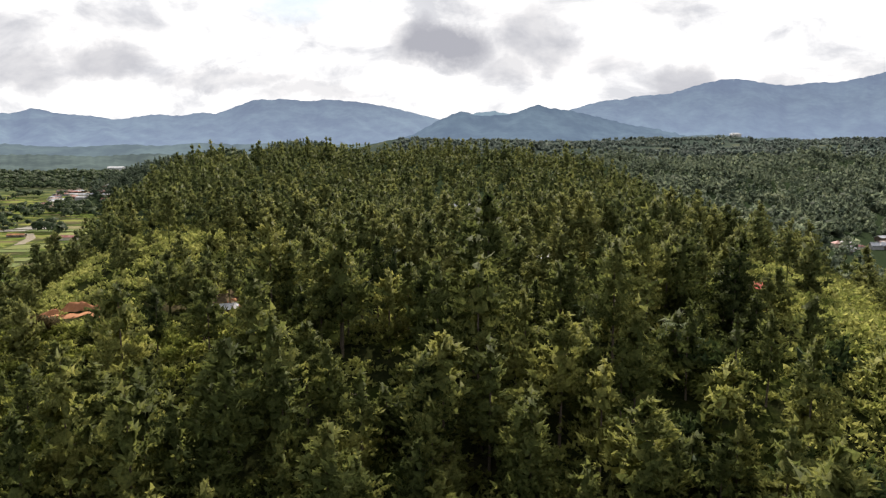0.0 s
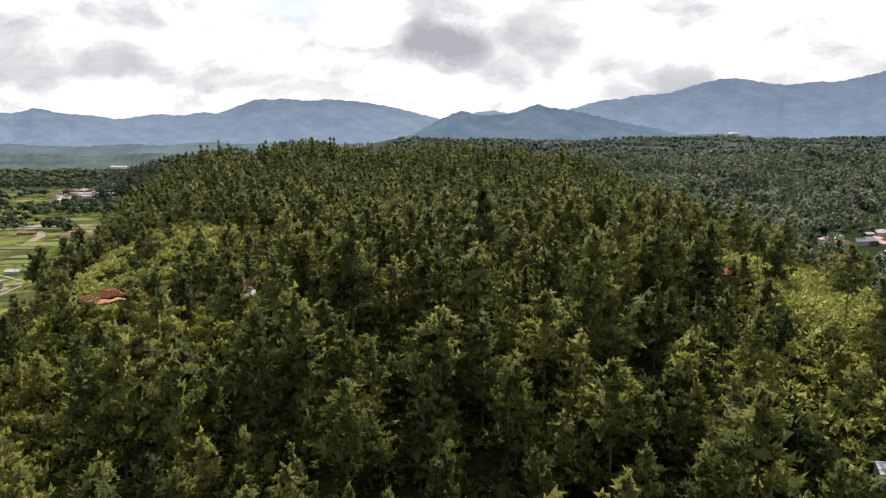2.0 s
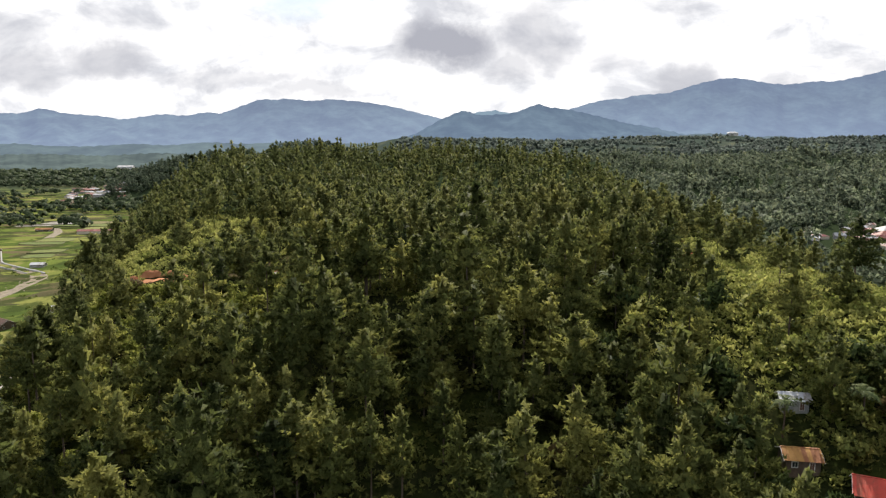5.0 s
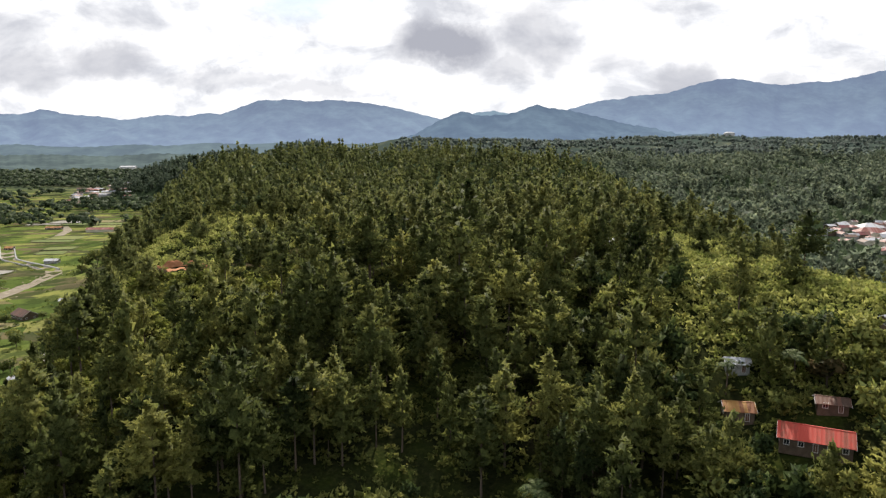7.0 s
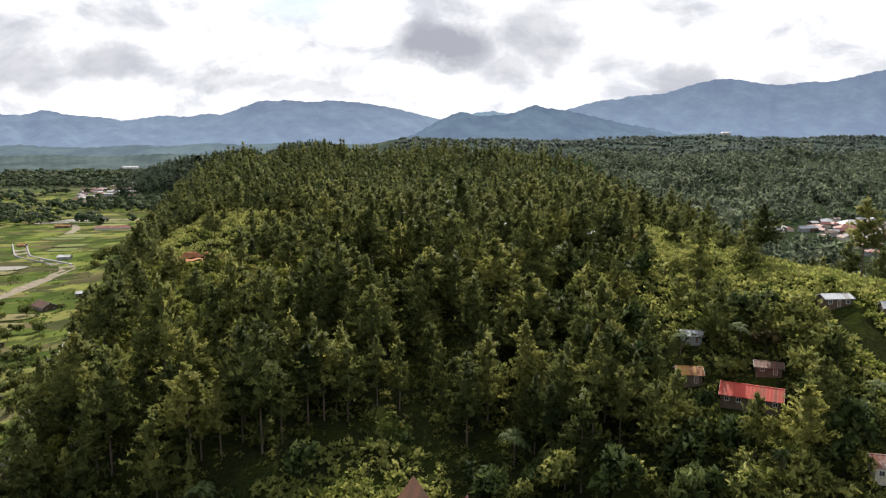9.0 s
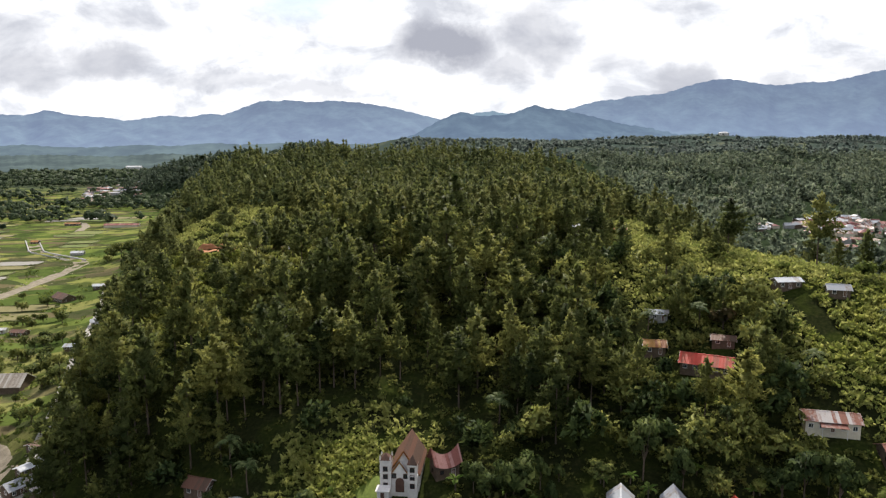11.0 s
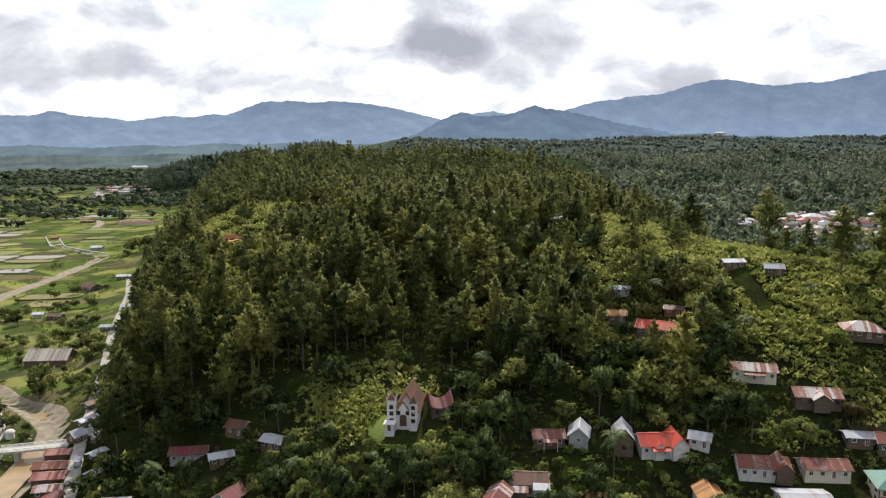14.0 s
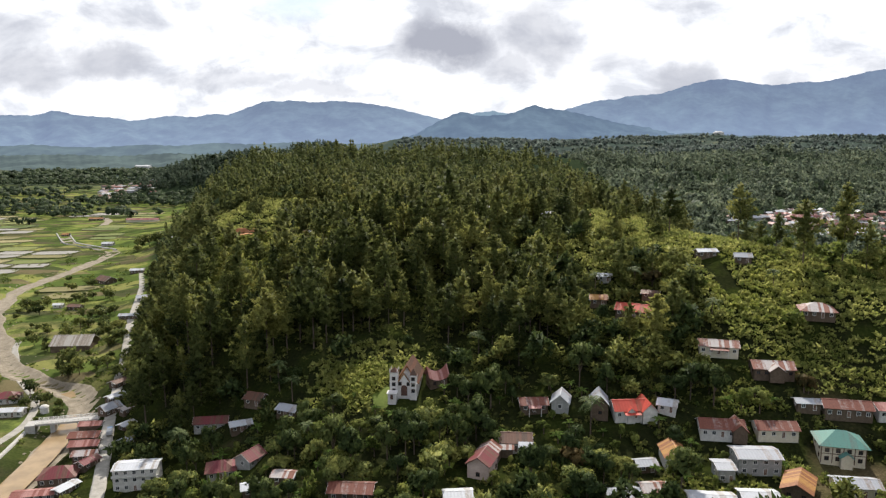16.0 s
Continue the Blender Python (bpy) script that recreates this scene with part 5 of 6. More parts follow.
# bare clay banks on the hill
def clay_bank(x0, x1, y, high):
    """A cut in the slope: an uneven bare face, its crumbling lip and the spill of earth below."""
    n = 40
    u = np.linspace(0, 1, n)
    x = x0 + (x1 - x0) * u
    edge = np.sin(np.pi * u) ** 0.5 * (0.8 + 0.2 * np.sin(u * 19) + 0.12 * np.sin(u * 41))
    bow = 1.2 * np.sin(u * 3.4) + 0.5 * np.sin(u * 13)
    low = land(x, np.full(n, y)) - 0.6
    verts = [np.stack([x, y - 5.0 * edge + bow - 0.5, land(x, y - 5.0 * edge) + 0.15 + rng.normal(0, 0.08, n)], -1),
             np.stack([x, y - 2.2 * edge + bow - 0.3, land(x, y - 2.2 * edge) + 0.4 + rng.normal(0, 0.15, n)], -1)]
    for q in np.linspace(0, 1, 6):
        verts.append(np.stack([x, y + bow + q * 1.4 + rng.normal(0, 0.18, n), low + high * q * edge + rng.normal(0, 0.12, n)], -1))
    verts.append(np.stack([x, y + bow + 4.5, land(x, np.full(n, y + 4.5)) - 0.5], -1))
    i = np.arange(9 * n).reshape(9, n)
    me = mesh_from("clay_bank", np.concatenate(verts), np.stack([i[:-1, :-1], i[:-1, 1:], i[1:, 1:], i[1:, :-1]], -1).reshape(-1, 4))
    me.materials.append(SOIL)
    tagged(new("clay_bank", me), "bare orange clay bank cut into the slope", "earth bank", kind="structure")
    KEEP_CLEAR.extend([(x0 + (x1 - x0) * q, y + o, 3.0) for q in (0.1, 0.25, 0.4, 0.55, 0.7, 0.85) for o in (1, -3, -6)])


clay_bank(-137, -103, 225, 4.2)
clay_bank(-80, -69, 252, 3.0)

# truck on the valley road
truck = tagged(new("truck"), "blue truck with covered bed on the valley road", "truck")
truck.matrix_basis = pose(float(road_x(np.array(58.0))) + 1.2, 58, float(road_z(np.array(58.0))) + 0.25, 0, 0, 22)
bm = bmesh.new()
box(bm, -1.0, 1.0, 1.4, 3.0, 0.6, 2.2)
bmesh.ops.bevel(bm, geom=bm.edges[:], offset=0.15, segments=2, affect="EDGES")
part("cab", bm, BLUEPAINT, truck)
bm = bmesh.new()
box(bm, -1.05, 1.05, -3.0, 1.3, 0.75, 2.5)
bmesh.ops.bevel(bm, geom=bm.edges[:], offset=0.1, segments=2, affect="EDGES")
part("cargo_cover", bm, CANVAS, truck, "grey canvas cover")
for s in (-1, 1):
    for yw in (-2.0, 2.1):
        bm = bmesh.new()
        bmesh.ops.create_cone(bm, cap_ends=True, segments=14, radius1=0.45, radius2=0.45, depth=0.25, matrix=pose(s * 0.95, yw, 0.45, 0, 90, 0))
        part("wheel", bm, RUBBER, truck)


# ---- the towns ----
def town(rows, group, pick, lo, hi):
    for x, y in rows:
        roof, lab = pick[int(rng.integers(0, len(pick)))]
        w, d = rng.uniform(lo, hi), rng.uniform(lo, hi) * 0.72
        house(lab, x, y, w, d, rng.uniform(2.8, 4.6), rng.uniform(-18, 18) + (90 if rng.uniform() < 0.3 else 0), roof, ("grey", "cream", "wood")[int(rng.integers(0, 3))], rng.uniform(1.2, 2.4), "hip" if rng.uniform() < 0.3 else "gable", group=group, windows=False)


TOWN = (("rust", "town house with rusty roof"), ("pink", "town house with faded red roof"), ("grey", "town house with zinc roof"), ("brown", "town house with brown roof"), ("white", "town house with pale sheet roof"), ("mixed", "town house with patched sheet roof"), ("maroon", "town house with dark red roof"))
east_x, east_y = scatter(325, 640, 405, 690, 13.5, lambda x, y: np.maximum(oval(x, y, 470, 585, 150, 105), oval(x, y, 450, 470, 100, 75)) * np.clip(0.75 + 0.5 * waves(x, y, 20, 3.0), 0.2, 0.95) * smooth(325, 350, x))
town(zip(east_x, east_y), "houses of the east town", TOWN, 8, 13)
house("town hall with big white hipped roof", 450, 640, 22, 16, 5, 5, "white", "white", 3.5, "hip", 2.0)
house("large hall with wide russet roof", 428, 602, 26, 14, 4.5, -5, "pink", "white", 4, "hip", 1.2)
house("long school block with dull red metal roof", 474, 572, 30, 10, 4.5, 3, "maroon", "white", 2.6)
west_x, west_y = scatter(-1030, -540, 1200, 1950, 30, lambda x, y: oval(x, y, -750, 1560, 220, 420) * 0.85 * (x < -0.42 * (y + 195)) * (x > -0.5 * (y + 195)))
town(zip(west_x, west_y), "houses of the west town", TOWN, 14, 26)
house("large white hall in the far valley", -1200, 2570, 56, 26, 12, 4, "white", "white", 4)
house("white house on the far wooded hill", 1350, 3250, 44, 22, 12, 0, "white", "white", 6, "hip", 2)

# ---- woods ----


def tree_kind(name, label, category, group, variants, mats, places, soft=0.72, tall=(0.88, 1.15)):
    """Trees as things of their own: stem and crown under one root, built once per variant and copied."""
    roots = []
    for trunk, crown in variants:
        root = tagged(new(name), label, category, group)
        part("trunk", trunk, mats[0], root)
        part("crown", crown, mats[1], root, "", soft)
        roots.append(root)
    used = [False] * len(roots)
    for x, y, z, turn, size in places:
        i = int(rng.integers(0, len(roots)))
        m = Matrix.Translation((x, y, z)) @ Matrix.Rotation(turn, 4, "Z") @ Matrix.Diagonal((size, size, size * rng.uniform(*tall), 1))
        if used[i]:
            copy_thing(roots[i], m)
        else:
            roots[i].matrix_basis = m
            used[i] = True


px, py = scatter(-200, 230, 30, 330, 8.1, pine_chance)
order = np.argsort(py + np.abs(px) * 0.25)
near, rest = order[:300], order[300:]
tree_kind("pine_tree", "tall olive-green pine on the forested hillside", "tree", "pines on the hillside",
          [(pine_trunk(h), pine_crown(h, w, b, 62, 6, s, True)) for h, w, b, s in ((22, 6.4, 0.16, 0.9), (25, 6.0, 0.34, 0.95), (18, 6.2, 0.12, 0.9), (24, 7.0, 0.26, 1.0), (20, 5.4, 0.3, 0.85), (12, 4.8, 0.06, 0.8), (24, 6.4, 0.42, 1.0), (10, 4.2, 0.05, 0.75))],
          (BARK, PINE), rows_at(px[near], py[near], 0.78, 1.3))
mid = [join(pine_crown(h, w, b, 52, 4, s * 0.85, 5), tube([(0, 0, -1), (0.2, 0.1, h * 0.5), (0, 0, h * 0.9)], (0.28, 0.2, 0.05), 5)) for h, w, b, s in ((20, 6.2, 0.2, 1.2), (23, 5.8, 0.4, 1.2), (17, 6.4, 0.08, 1.2), (24, 6.0, 0.45, 1.25), (11, 4.8, 0.05, 1.0), (21, 5.4, 0.3, 1.1), (9, 4.2, 0.03, 1.0))]
stuff("pine_wood", mid, rows_at(px[rest], py[rest], 0.72, 1.25), RIDGE, "dense olive-green pine wood covering the hill", "pine forest", 0.75)
fx, fy = scatter(-420, 330, 330, 725, 10.0, pine_chance)
far = [pine_crown(h, w, b, 24, 2, 1.5, 5) for h, w, b in ((19, 4.8, 0.1), (22, 4.6, 0.2), (16, 5.0, 0.05), (23, 5.0, 0.25), (12, 4.4, 0.0))]
stuff("ridge_pine_wood", far, rows_at(fx, fy, 0.6, 1.15), RIDGE, "dense pine wood along the hill's crest", "pine forest", 0.75)
qx, qy = scatter(-720, -250, 1330, 1560, 11.5, lambda x, y: 0.9 * smooth(-705, -670, x))
stuff("spur_pine_wood", [pine_crown(h, 5.2, 0.05, 15, 2, 2.2, 4) for h in (18, 21, 23)], rows_at(qx, qy, 0.75, 1.2), SPUR, "shaded, hazy pine wood on a spur behind the hill", "pine forest", 0.6)

bx, by = scatter(-135, 240, -62, 150, 6.7, lambda x, y: broad_chance(x, y) * 0.9)
order = np.argsort(np.abs(by + 5) + np.abs(bx) * 0.08)
near, rest = order[:295], order[295:]
rest = rest[yard(bx[rest], by[rest]) < 1]
garden = rows_at(bx[near], by[near], 0.5, 1.15)
species = rng.uniform(0, 1, len(garden)) + 0.18 * waves(bx[near], by[near], 9, 2.5)
yards = yard(garden[:, 0], garden[:, 1]) > 0     # only low trees grow in the front yards
species += 0.5 * oval(garden[:, 0], garden[:, 1], -16, 14, 26, 20)     # light bamboo-like clumps below the chapel
species[yards], garden[yards, 4] = 1.0, garden[yards, 4] * 0.62
tree_kind("broadleaf_tree", "green broad-crowned tree growing among the houses", "tree", "garden trees",
          [(broad_trunk(h, w), broad_crown(h, w, n, 340, 0.9, True)) for h, w, n in ((9, 4.6, 8), (12, 5.2, 9), (7, 4.0, 7), (13, 5.0, 8))],
          (BARK, BROAD), garden[(species > 0.52) & (species < 0.85)], 0.75, (0.8, 1.15))
tree_kind("broadleaf_tree", "tall dark-leaved tree growing among the houses", "tree", "garden trees",
          [(broad_trunk(h, w), broad_crown(h, w, n, 340, 0.9, True)) for h, w, n in ((12, 4.8, 8), (15, 5.2, 9), (10, 4.2, 7))],
          (BARK, DEEP), garden[species <= 0.52], 0.75, (0.9, 1.3))
tree_kind("broadleaf_tree", "small light-green tree in the village gardens", "tree", "garden trees",
          [(broad_trunk(h, w), broad_crown(h, w, n, 280, 0.7, True)) for h, w, n in ((7, 3.4, 7), (9, 3.0, 6), (6, 3.6, 7))],
          (BARK, LUSH), garden[species >= 0.85], 0.65, (0.8, 1.15))
ox, oy = scatter(-100, 240, -330, -62, 14, lambda x, y: 0.8 * (x > road_x(y) + 7))
stuff("outer_wood", [broad_crown(h, w, 7, 40, 1.9) for h, w in ((9, 4.6), (11, 5.0), (7, 4.2))], rows_at(ox, oy, 0.6, 1.15), BROAD, "green broadleaf wood at the village's edge", "woodland", 0.5)
if len(rest):
    dim = rng.uniform(0, 1, len(rest)) + 0.2 * waves(bx[rest], by[rest], 14, 2.5) < 0.58 - 0.3 * smooth(90, 130, bx[rest])
    crowns = [broad_crown(h, w, 7, 85, 1.25) for h, w in ((10, 4.2), (14, 4.6), (7, 3.8), (16, 4.4))]
    east = bx[rest] > 122
    plain_, lit = ~dim & ~east, east & (rng.uniform(0, 1, len(rest)) < 0.6)
    dim = dim & ~east
    stuff("garden_wood", crowns, rows_at(bx[rest][plain_], by[rest][plain_], 0.5, 1.15), BROAD, "green broadleaf wood round the village", "woodland", 0.7)
    stuff("light_garden_wood", crowns, rows_at(bx[rest][lit], by[rest][lit], 0.4, 0.95), LUSH, "light green trees on the village slope", "woodland", 0.7)
    stuff("dark_garden_wood", crowns, rows_at(bx[rest][dim], by[rest][dim], 0.6, 1.25), DEEP, "dark green broadleaf wood round the village", "woodland", 0.55)
cx_, cy_ = scatter(62, 235, 5, 165, 8.5, lambda x, y: clear(x, y) * (1 - yard(x, y)) * np.clip(np.maximum(0.85 * oval(x, y, 100, 105, 40, 55) * (waves(x, y, 12, 5.0) > -0.5), 0.5 * (waves(x, y, 19, 5.5) > 0.35)), 0, 0.9) * (1 - 0.9 * glades(x, y)))
stuff("slope_wood", [broad_crown(h, w, 8, 110, 1.1) for h, w in ((14, 4.6), (17, 5.0), (12, 4.2), (15, 3.6))], rows_at(cx_, cy_, 0.6, 1.0), BROAD, "green tall trees on the village slope", "woodland", 0.5)
ex_, ey_ = scatter(-150, -55, 95, 240, 7.0, lambda x, y: clear(x, y) * 0.95 * oval(x, y, -98, 150, 54, 80) * (x > road_x(y) + 10))
stuff("slope_saplings", [broad_crown(h, w, 7, 110, 0.8) for h, w in ((7, 2.8), (9, 3.2), (6, 3.0), (11, 3.0))], rows_at(ex_, ey_, 0.6, 1.1), BAMBOO, "young light-green trees on the open slope", "woodland", 0.35)
# valley side: trees along the river and lanes
RIVERBANK = ((-203, 147, 0.8), (-196, 139, 0.9), (-188, 139, 0.95), (-181, 144, 0.9), (-176, 152, 0.8), (-172, 138, 0.8), (-160, 124, 0.9), (-157, 132, 1.0), (-152, 122, 0.8), (-162, 140, 0.9),
             (-201, 101, 0.6), (-197, 109, 0.8), (-184, 101, 0.7), (-172, 88, 0.7), (-186, 96, 0.6), (-176, 98, 0.7), (-190, 94, 0.6), (-199, 170, 0.6), (-230, 206, 0.9), (-232, 186, 1.0), (-206, 209, 1.2), (-186, 186, 1.0), (-196, 204, 0.9), (-212, 206, 1.0),
             (-342, 566, 1.3), (-334, 575, 1.5), (-328, 585, 1.3), (-332, 597, 1.4), (-322, 572, 1.2), (-338, 552, 1.1))
lx, ly = scatter(-330, -130, -60, 420, 9.0, lambda x, y: clear(x, y) * (1 - yard(x, y)) * (1 - oval(x, y, -196, 114, 24, 20)) * (np.abs(x - river_x(y)) > 15) * (np.abs(x - road_x(y)) > 7) * (hill_mask(x, y) < 0.3) * np.clip(waves(x, y, 17, 6.0) * 0.9 + 0.45 * smooth(40, -10, np.abs(x - river_x(y)) - 15) - 0.05, 0.06, 0.95) * smooth(420, 300, y))
tree_kind("riverside_tree", "round green tree beside river and fields", "tree", "trees of the valley floor",
          [(broad_trunk(h, w), broad_crown(h, w, n, 160, 1.05)) for h, w, n in ((8, 4.4, 8), (10, 5.0, 9), (6, 3.4, 6))],
          (BARK, BROAD), [(x, y, height(x, y) - 0.2, x * 7 % 6, s) for x, y, s in RIVERBANK] + list(rows_at(lx, ly, 0.55, 1.15)[:215]))


def palm(high, fronds, reach):
    """A palm: curved stem, arching fronds with paired leaflets."""
    root = tagged(new("palm_tree"), "palm with a shaggy head of arching fronds", "palm", "palms of the village")
    part("trunk", tube([(0, 0, -0.6), (0.25, 0.1, high * 0.5), (0.1, 0, high)], (0.24, 0.18, 0.15), 7), BARK, root)
    for i in range(fronds):
        a, lift = i * 2.4, rng.uniform(0.1, 1.15)
        length = reach * rng.uniform(0.8, 1.1)
        q = np.linspace(0, 1, 11)
        r = length * q * math.cos(lift * 0.7)
        z = high + length * (q * math.sin(lift) - 0.75 * q * q)
        rib = np.stack([np.cos(a) * r, np.sin(a) * r, z], -1)
        side = np.array([-math.sin(a), math.cos(a), 0])
        verts, faces = [], []
        for j in range(10):
            for s in (-1, 1):
                tip = (rib[j] + rib[j + 1]) / 2 + side * s * reach * 0.24 * (math.sin(math.pi * (0.12 + 0.8 * q[j]))) + (rib[j + 1] - rib[j]) * 0.9 - np.array([0, 0, 0.22])
                n = len(verts)
                verts += [rib[j], rib[j + 1], tip]
                faces.append((n, n + 1, n + 2))
        part("frond", (np.array(verts), np.array(faces)), PALM, root)
    return root


def banana(leaves):
    """A clump of banana leaves that arch outwards."""
    root = tagged(new("banana_plant"), "banana plant with broad arching light-green leaves", "banana plant", "banana plants")
    part("stem", tube([(0, 0, -0.3), (0, 0, 1.2), (0, 0, 2.2)], (0.16, 0.14, 0.08), 7), BARK, root)
    for i in range(leaves):
        a, lift = i * 2.4 + rng.uniform(-0.3, 0.3), rng.uniform(0.5, 1.25)
        length, q = rng.uniform(2.0, 2.9), np.linspace(0, 1, 7)
        r, z = length * q * math.cos(lift), 1.9 + length * (q * math.sin(lift) - 0.55 * q * q)
        rib = np.stack([np.cos(a) * r, np.sin(a) * r, z], -1)
        side = np.array([-math.sin(a), math.cos(a), 0.0])
        half = 0.38 * np.sin(np.pi * (0.08 + 0.9 * q))[:, None]
        verts = np.concatenate([rib, rib + side * half - (0, 0, 0.08), rib - side * half - (0, 0, 0.08)])
        faces = []
        for j in range(6):
            for o in (7, 14):
                faces += [(j, j + 1, o + j), (j + 1, o + j + 1, o + j)]
        part("leaf", (verts, np.array(faces)), BANANA, root)
    return root


def planted(roots, spots, low, high):
    for i, (x, y) in enumerate(spots):
        s = rng.uniform(low, high)
        m = Matrix.Translation((x, y, height(x, y) - 0.1)) @ Matrix.Rotation(rng.uniform(0, 6.28), 4, "Z") @ Matrix.Diagonal((s, s, s, 1))
        if i < len(roots):
            roots[i].matrix_basis = m
        else:
            copy_thing(roots[i % len(roots)], m)


planted([palm(11, 17, 4.6), palm(9, 15, 4.2), palm(7, 16, 4.8)],
        [(-57, 48), (79, 92), (97, 92), (35, 168), (-50, 40), (107, 108), (52, 150), (-38, 10), (121, 60), (60, 5), (88, 42), (24, 60), (-92, 30), (150, 70)], 0.85, 1.2)
nx_, ny_ = scatter(-70, 165, -35, 75, 9, lambda x, y: clear(x, y) * 0.5)
planted([banana(8), banana(9), banana(7)], list(zip(nx_, ny_))[:80], 0.9, 1.45)

# slim conifers and russet trees between the houses
tree_kind("cypress_tree", "slim bright-green conifer beside the houses", "tree", "garden conifers",
          [(tube([(0, 0, -0.5), (0, 0, 1.5), (0, 0, 3.0)], (0.16, 0.14, 0.1)), pine_crown(h, w, 0.02, 60, 3, 0.55, True)) for h, w in ((8.5, 1.7), (7, 1.4), (10, 2.0))],
          (BARK, LUSH), [(x, y, height(x, y) - 0.1, a, s) for x, y, a, s in ((-32, -26, 0.1, 1.1), (-30, -24, 1.0, 0.9), (-72, -2, 2.0, 0.8), (-69, -4, 0.4, 0.9), (-66, -3, 3.0, 0.75), (-63, -5, 1.4, 0.85), (-79, 2, 2.2, 0.8), (60, -16, 0.7, 0.8), (150, -22, 1.7, 0.9))])
tree_kind("russet_tree", "tree with russet-brown leaves among green ones", "tree", "russet trees",
          [(broad_trunk(h, w), broad_crown(h, w, 8, 360, 0.9, True)) for h, w in ((9, 4.4), (7, 3.6))],
          (BARK, RUSSET), [(x, y, height(x, y) - 0.1, a, s) for x, y, a, s in ((51, -14, 0.5, 1.0), (139, 18, 1.5, 0.9), (104, 88, 2.5, 1.0), (-6, 4, 0.9, 0.7), (28, 96, 2.9, 1.0), (-122, 206, 1.1, 0.9))])

# shrubs and ferns over the open slopes and between the stems
ux, uy = scatter(-190, 250, -62, 400, 3.2, lambda x, y: np.maximum(np.maximum(glades(x, y) * 0.98, 0.45), smooth(55, 90, x) * smooth(130, 90, y) * 0.9) * smooth(0.05, 0.3, np.maximum(hill_mask(x, y), smooth(60, 40, y) * smooth(-135, -110, x))) * clear(x, y) * (np.abs(x - road_x(y)) > 6))
bush = []
for _ in range(6):
    a, r = rng.uniform(0, 6.28, 9), np.sqrt(rng.uniform(0.02, 1.5, 9))
    bush.append(tufts(np.stack([np.cos(a) * r, np.sin(a) * r, 0.75 * (1.3 - r) + rng.uniform(-0.1, 0.4, 9)], -1), np.stack([np.cos(a) * r, np.sin(a) * r, np.full(9, 0.9)], -1), rng.uniform(0.4, 0.7, 9), 4, 0.7, 0.42))
sunny = glades(ux, uy) > 0.3
stuff("glade_shrubs", bush, rows_at(ux[sunny], uy[sunny], 0.9, 2.4, 0.0), GLADE, "sunny yellow-green shrubs and ferns on open slopes", "shrubs")
ux, uy = ux[~sunny], uy[~sunny]
low = rows_at(ux, uy, 0.9, 2.3, 0.0)
low[:, 4] *= np.where(uy < 80, 0.72, 1.0)     # smaller plants among the houses
stuff("undergrowth", bush, low, SHRUB, "yellow-green shrubs and ferns on the slopes", "shrubs")

mx, my = scatter(-40, 185, 20, 120, 3.0, lambda x, y: clear(x, y) * np.maximum(oval(x, y, 148, 78, 27, 31), oval(x, y, -22, 40, 14, 13)))
stuff("bamboo_shrubs", bush, rows_at(mx, my, 1.0, 2.3, 0.0), BAMBOO, "bright yellow-green bamboo and shrubs on the village slope", "shrubs")
gx, gy = scatter(-60, 260, -45, 215, 2.5, lambda x, y: np.maximum(smooth(60, 95, x - 0.1 * y) * np.maximum(np.clip(0.35 + 0.6 * waves(x, y, 16, 8.0), 0.08, 0.85), oval(x, y, 122, 172, 36, 46) * 0.3), oval(x, y, -22, 40, 24, 17)) * clear(x, y))
lush = rows_at(gx, gy, 1.0, 2.4, 0.0)
lush[:, 4] *= np.where(gy < 90, 0.7, 1.0)
stuff("slope_shrubs", bush, lush, LUSH, "lush light-green shrubs on the village slope", "shrubs")
hx, hy = scatter(-420, -125, -60, 700, 5.0, lambda x, y: clear(x, y) * (np.abs(x - river_x(y)) > 11) * (x < road_x(y) - 6) * (np.abs(x) < 0.7 * (y + 230)) * np.clip(waves(x, y, 12, 9.0) * 0.7 - 0.1 * smooth(150, 300, y), 0.0, 0.8))
stuff("valley_shrubs", bush, rows_at(hx, hy, 0.7, 1.7, 0.0), LUSH, "low green shrubs between valley fields", "shrubs")

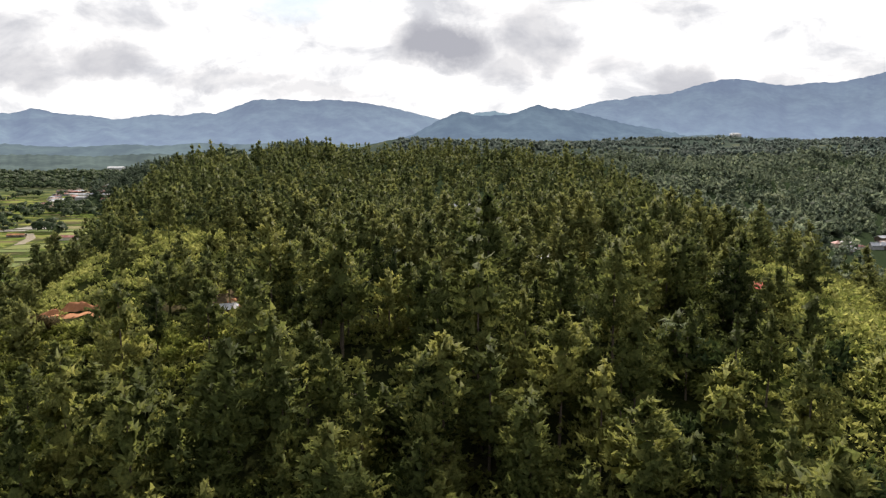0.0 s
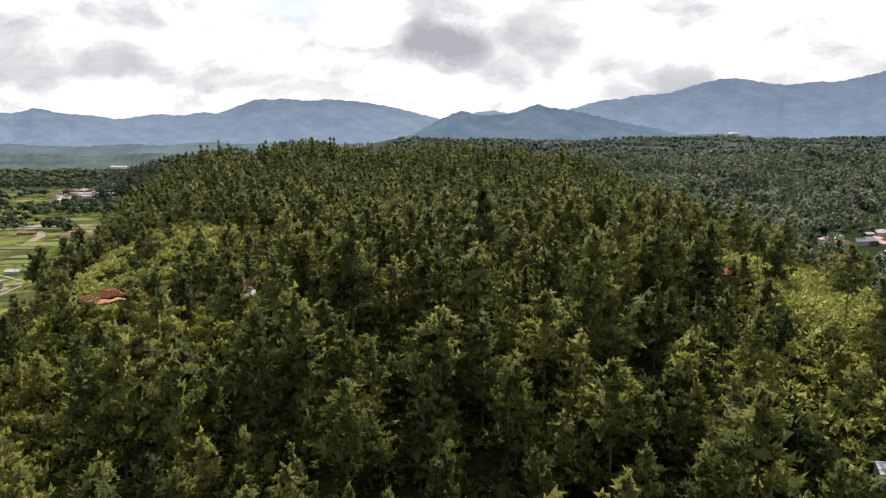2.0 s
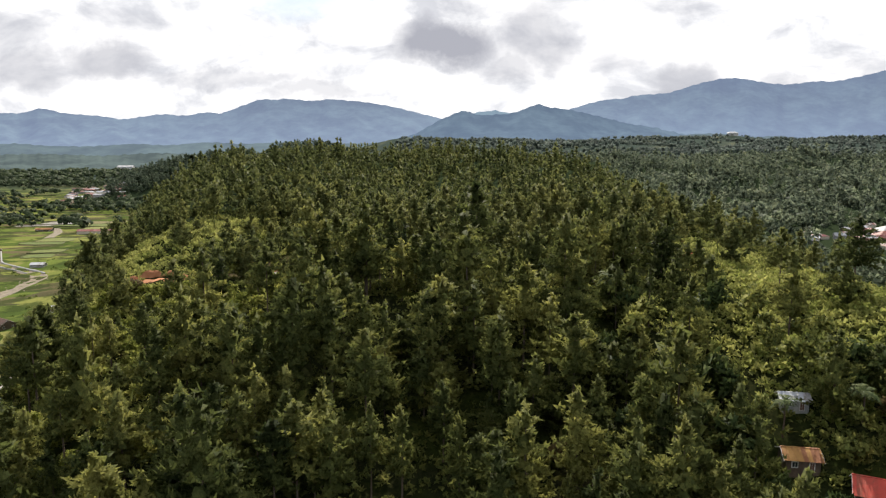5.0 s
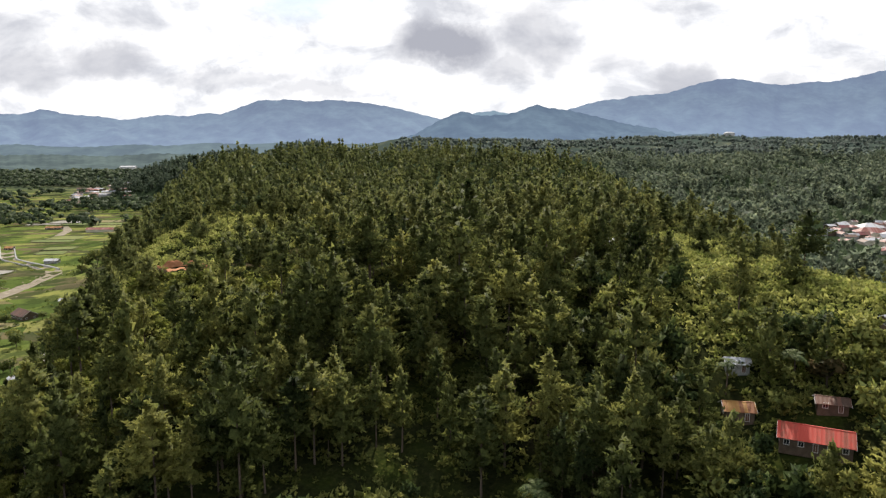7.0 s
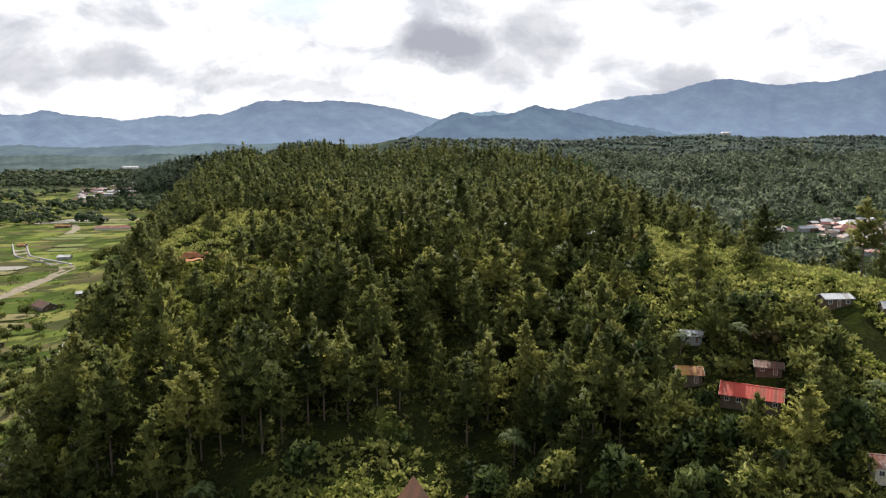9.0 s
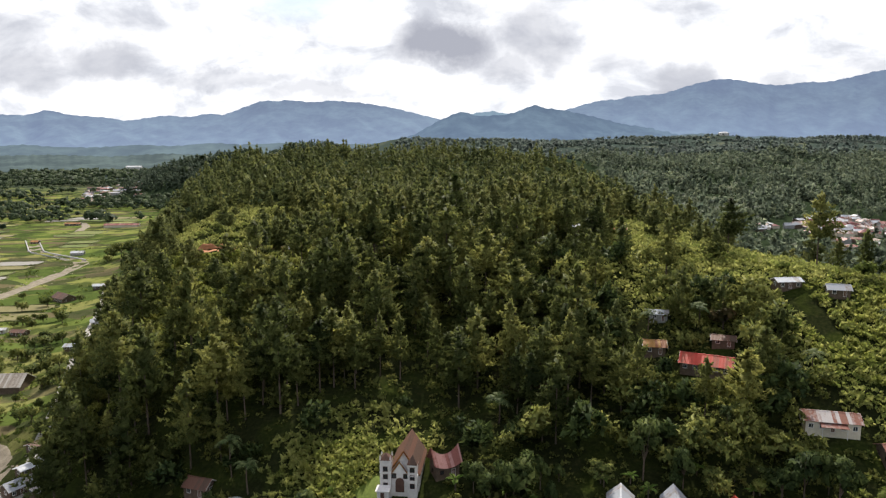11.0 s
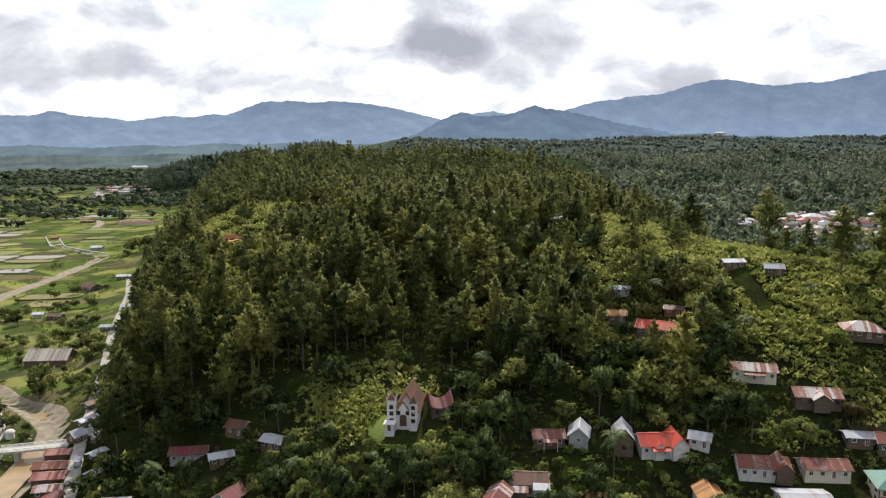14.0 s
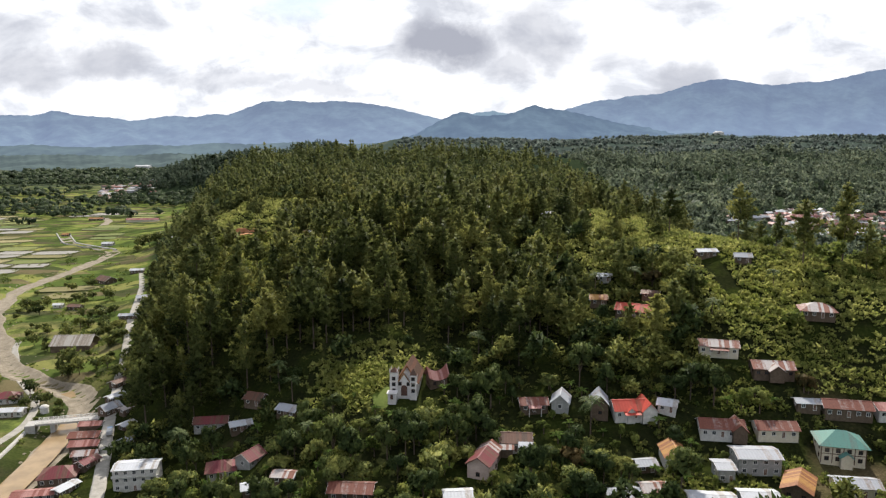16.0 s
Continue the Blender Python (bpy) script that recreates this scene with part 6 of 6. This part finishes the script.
# woods beyond: the east valley, then the rolling country to the mountains
tx, ty = scatter(-100, 1150, 300, 1650, 12.4, lambda x, y: (1 - smooth(0.2, 0.5, hill_mask(x, y))) * smooth(-60, 60, x + 0.16 * (y - 600)) * (x < 0.75 * (y + 221)) * clear(x, y) * np.clip(0.8 + 0.35 * waves(x, y, 55, 1.0), 0.15, 0.97) * (1 - smooth(0.25, 0.6, oval(x, y, 455, 550, 165, 150))))
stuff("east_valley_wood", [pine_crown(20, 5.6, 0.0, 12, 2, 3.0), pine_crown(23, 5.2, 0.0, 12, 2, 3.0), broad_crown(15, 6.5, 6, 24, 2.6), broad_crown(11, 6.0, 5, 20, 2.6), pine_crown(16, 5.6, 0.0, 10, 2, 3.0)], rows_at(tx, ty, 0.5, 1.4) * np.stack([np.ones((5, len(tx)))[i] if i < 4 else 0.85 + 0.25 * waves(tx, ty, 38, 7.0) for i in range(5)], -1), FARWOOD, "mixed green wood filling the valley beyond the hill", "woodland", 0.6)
wx, wy = scatter(-1900, 2700, 1400, 3420, 24, lambda x, y: ((y > 1850) | (np.abs(x + 352) < 330) | ((x > -200) & (y > 1600))) * ((y < 2420) | (x > -200)) * (np.abs(x) < 0.75 * (y + 300)) * np.clip(0.5 + 0.45 * (x < -200) * smooth(1750, 1950, y) + 0.6 * waves(x, y, 120, 5.0), 0.04, 1) )
stuff("far_wood", [broad_crown(12, 11, 5, 9, 6.0, None) for _ in range(4)], rows_at(wx[wx > -230], wy[wx > -230], 0.5, 1.2, 2.0), HAZEWOOD, "distant rolling woodland below the mountains", "woodland", 0.85)
stuff("far_valley_wood", [broad_crown(14, 11, 6, 10, 6.0, None) for _ in range(4)], rows_at(wx[wx < -230], wy[wx < -230], 0.6, 1.4, 2.0), VALLEY, "dark woodland across the upper valley", "woodland", 0.85)
vx, vy = scatter(-1500, -200, 720, 1900, 14, lambda x, y: clear(x, y) * (1 - smooth(0.15, 0.4, hill_mask(x, y))) * (np.abs(x) < 0.75 * (y + 260)) * np.clip(waves(x * 0.5, y * 1.6, 75, 3.0) * 0.5 - 0.3 + 1.3 * np.exp(-((y - 1150 - 0.1 * (x + 700)) / 95) ** 2) + 0.9 * smooth(1650, 1850, y) + 0.8 * np.exp(-((y - 1480) / 110) ** 2) * (x < -900) + 0.5 * np.exp(-((y - 960 + 0.2 * (x + 600)) / 40) ** 2) * (x < -620), 0.02, 0.97) * (1 - 0.92 * oval(x, y, -770, 1560, 170, 330)))
stuff("valley_trees", [broad_crown(12, 7.0, 7, 22, 2.8, None) for _ in range(5)], rows_at(vx, vy, 0.6, 1.4), VALLEY, "groups of dark trees between the valley's fields", "trees", 0.7)
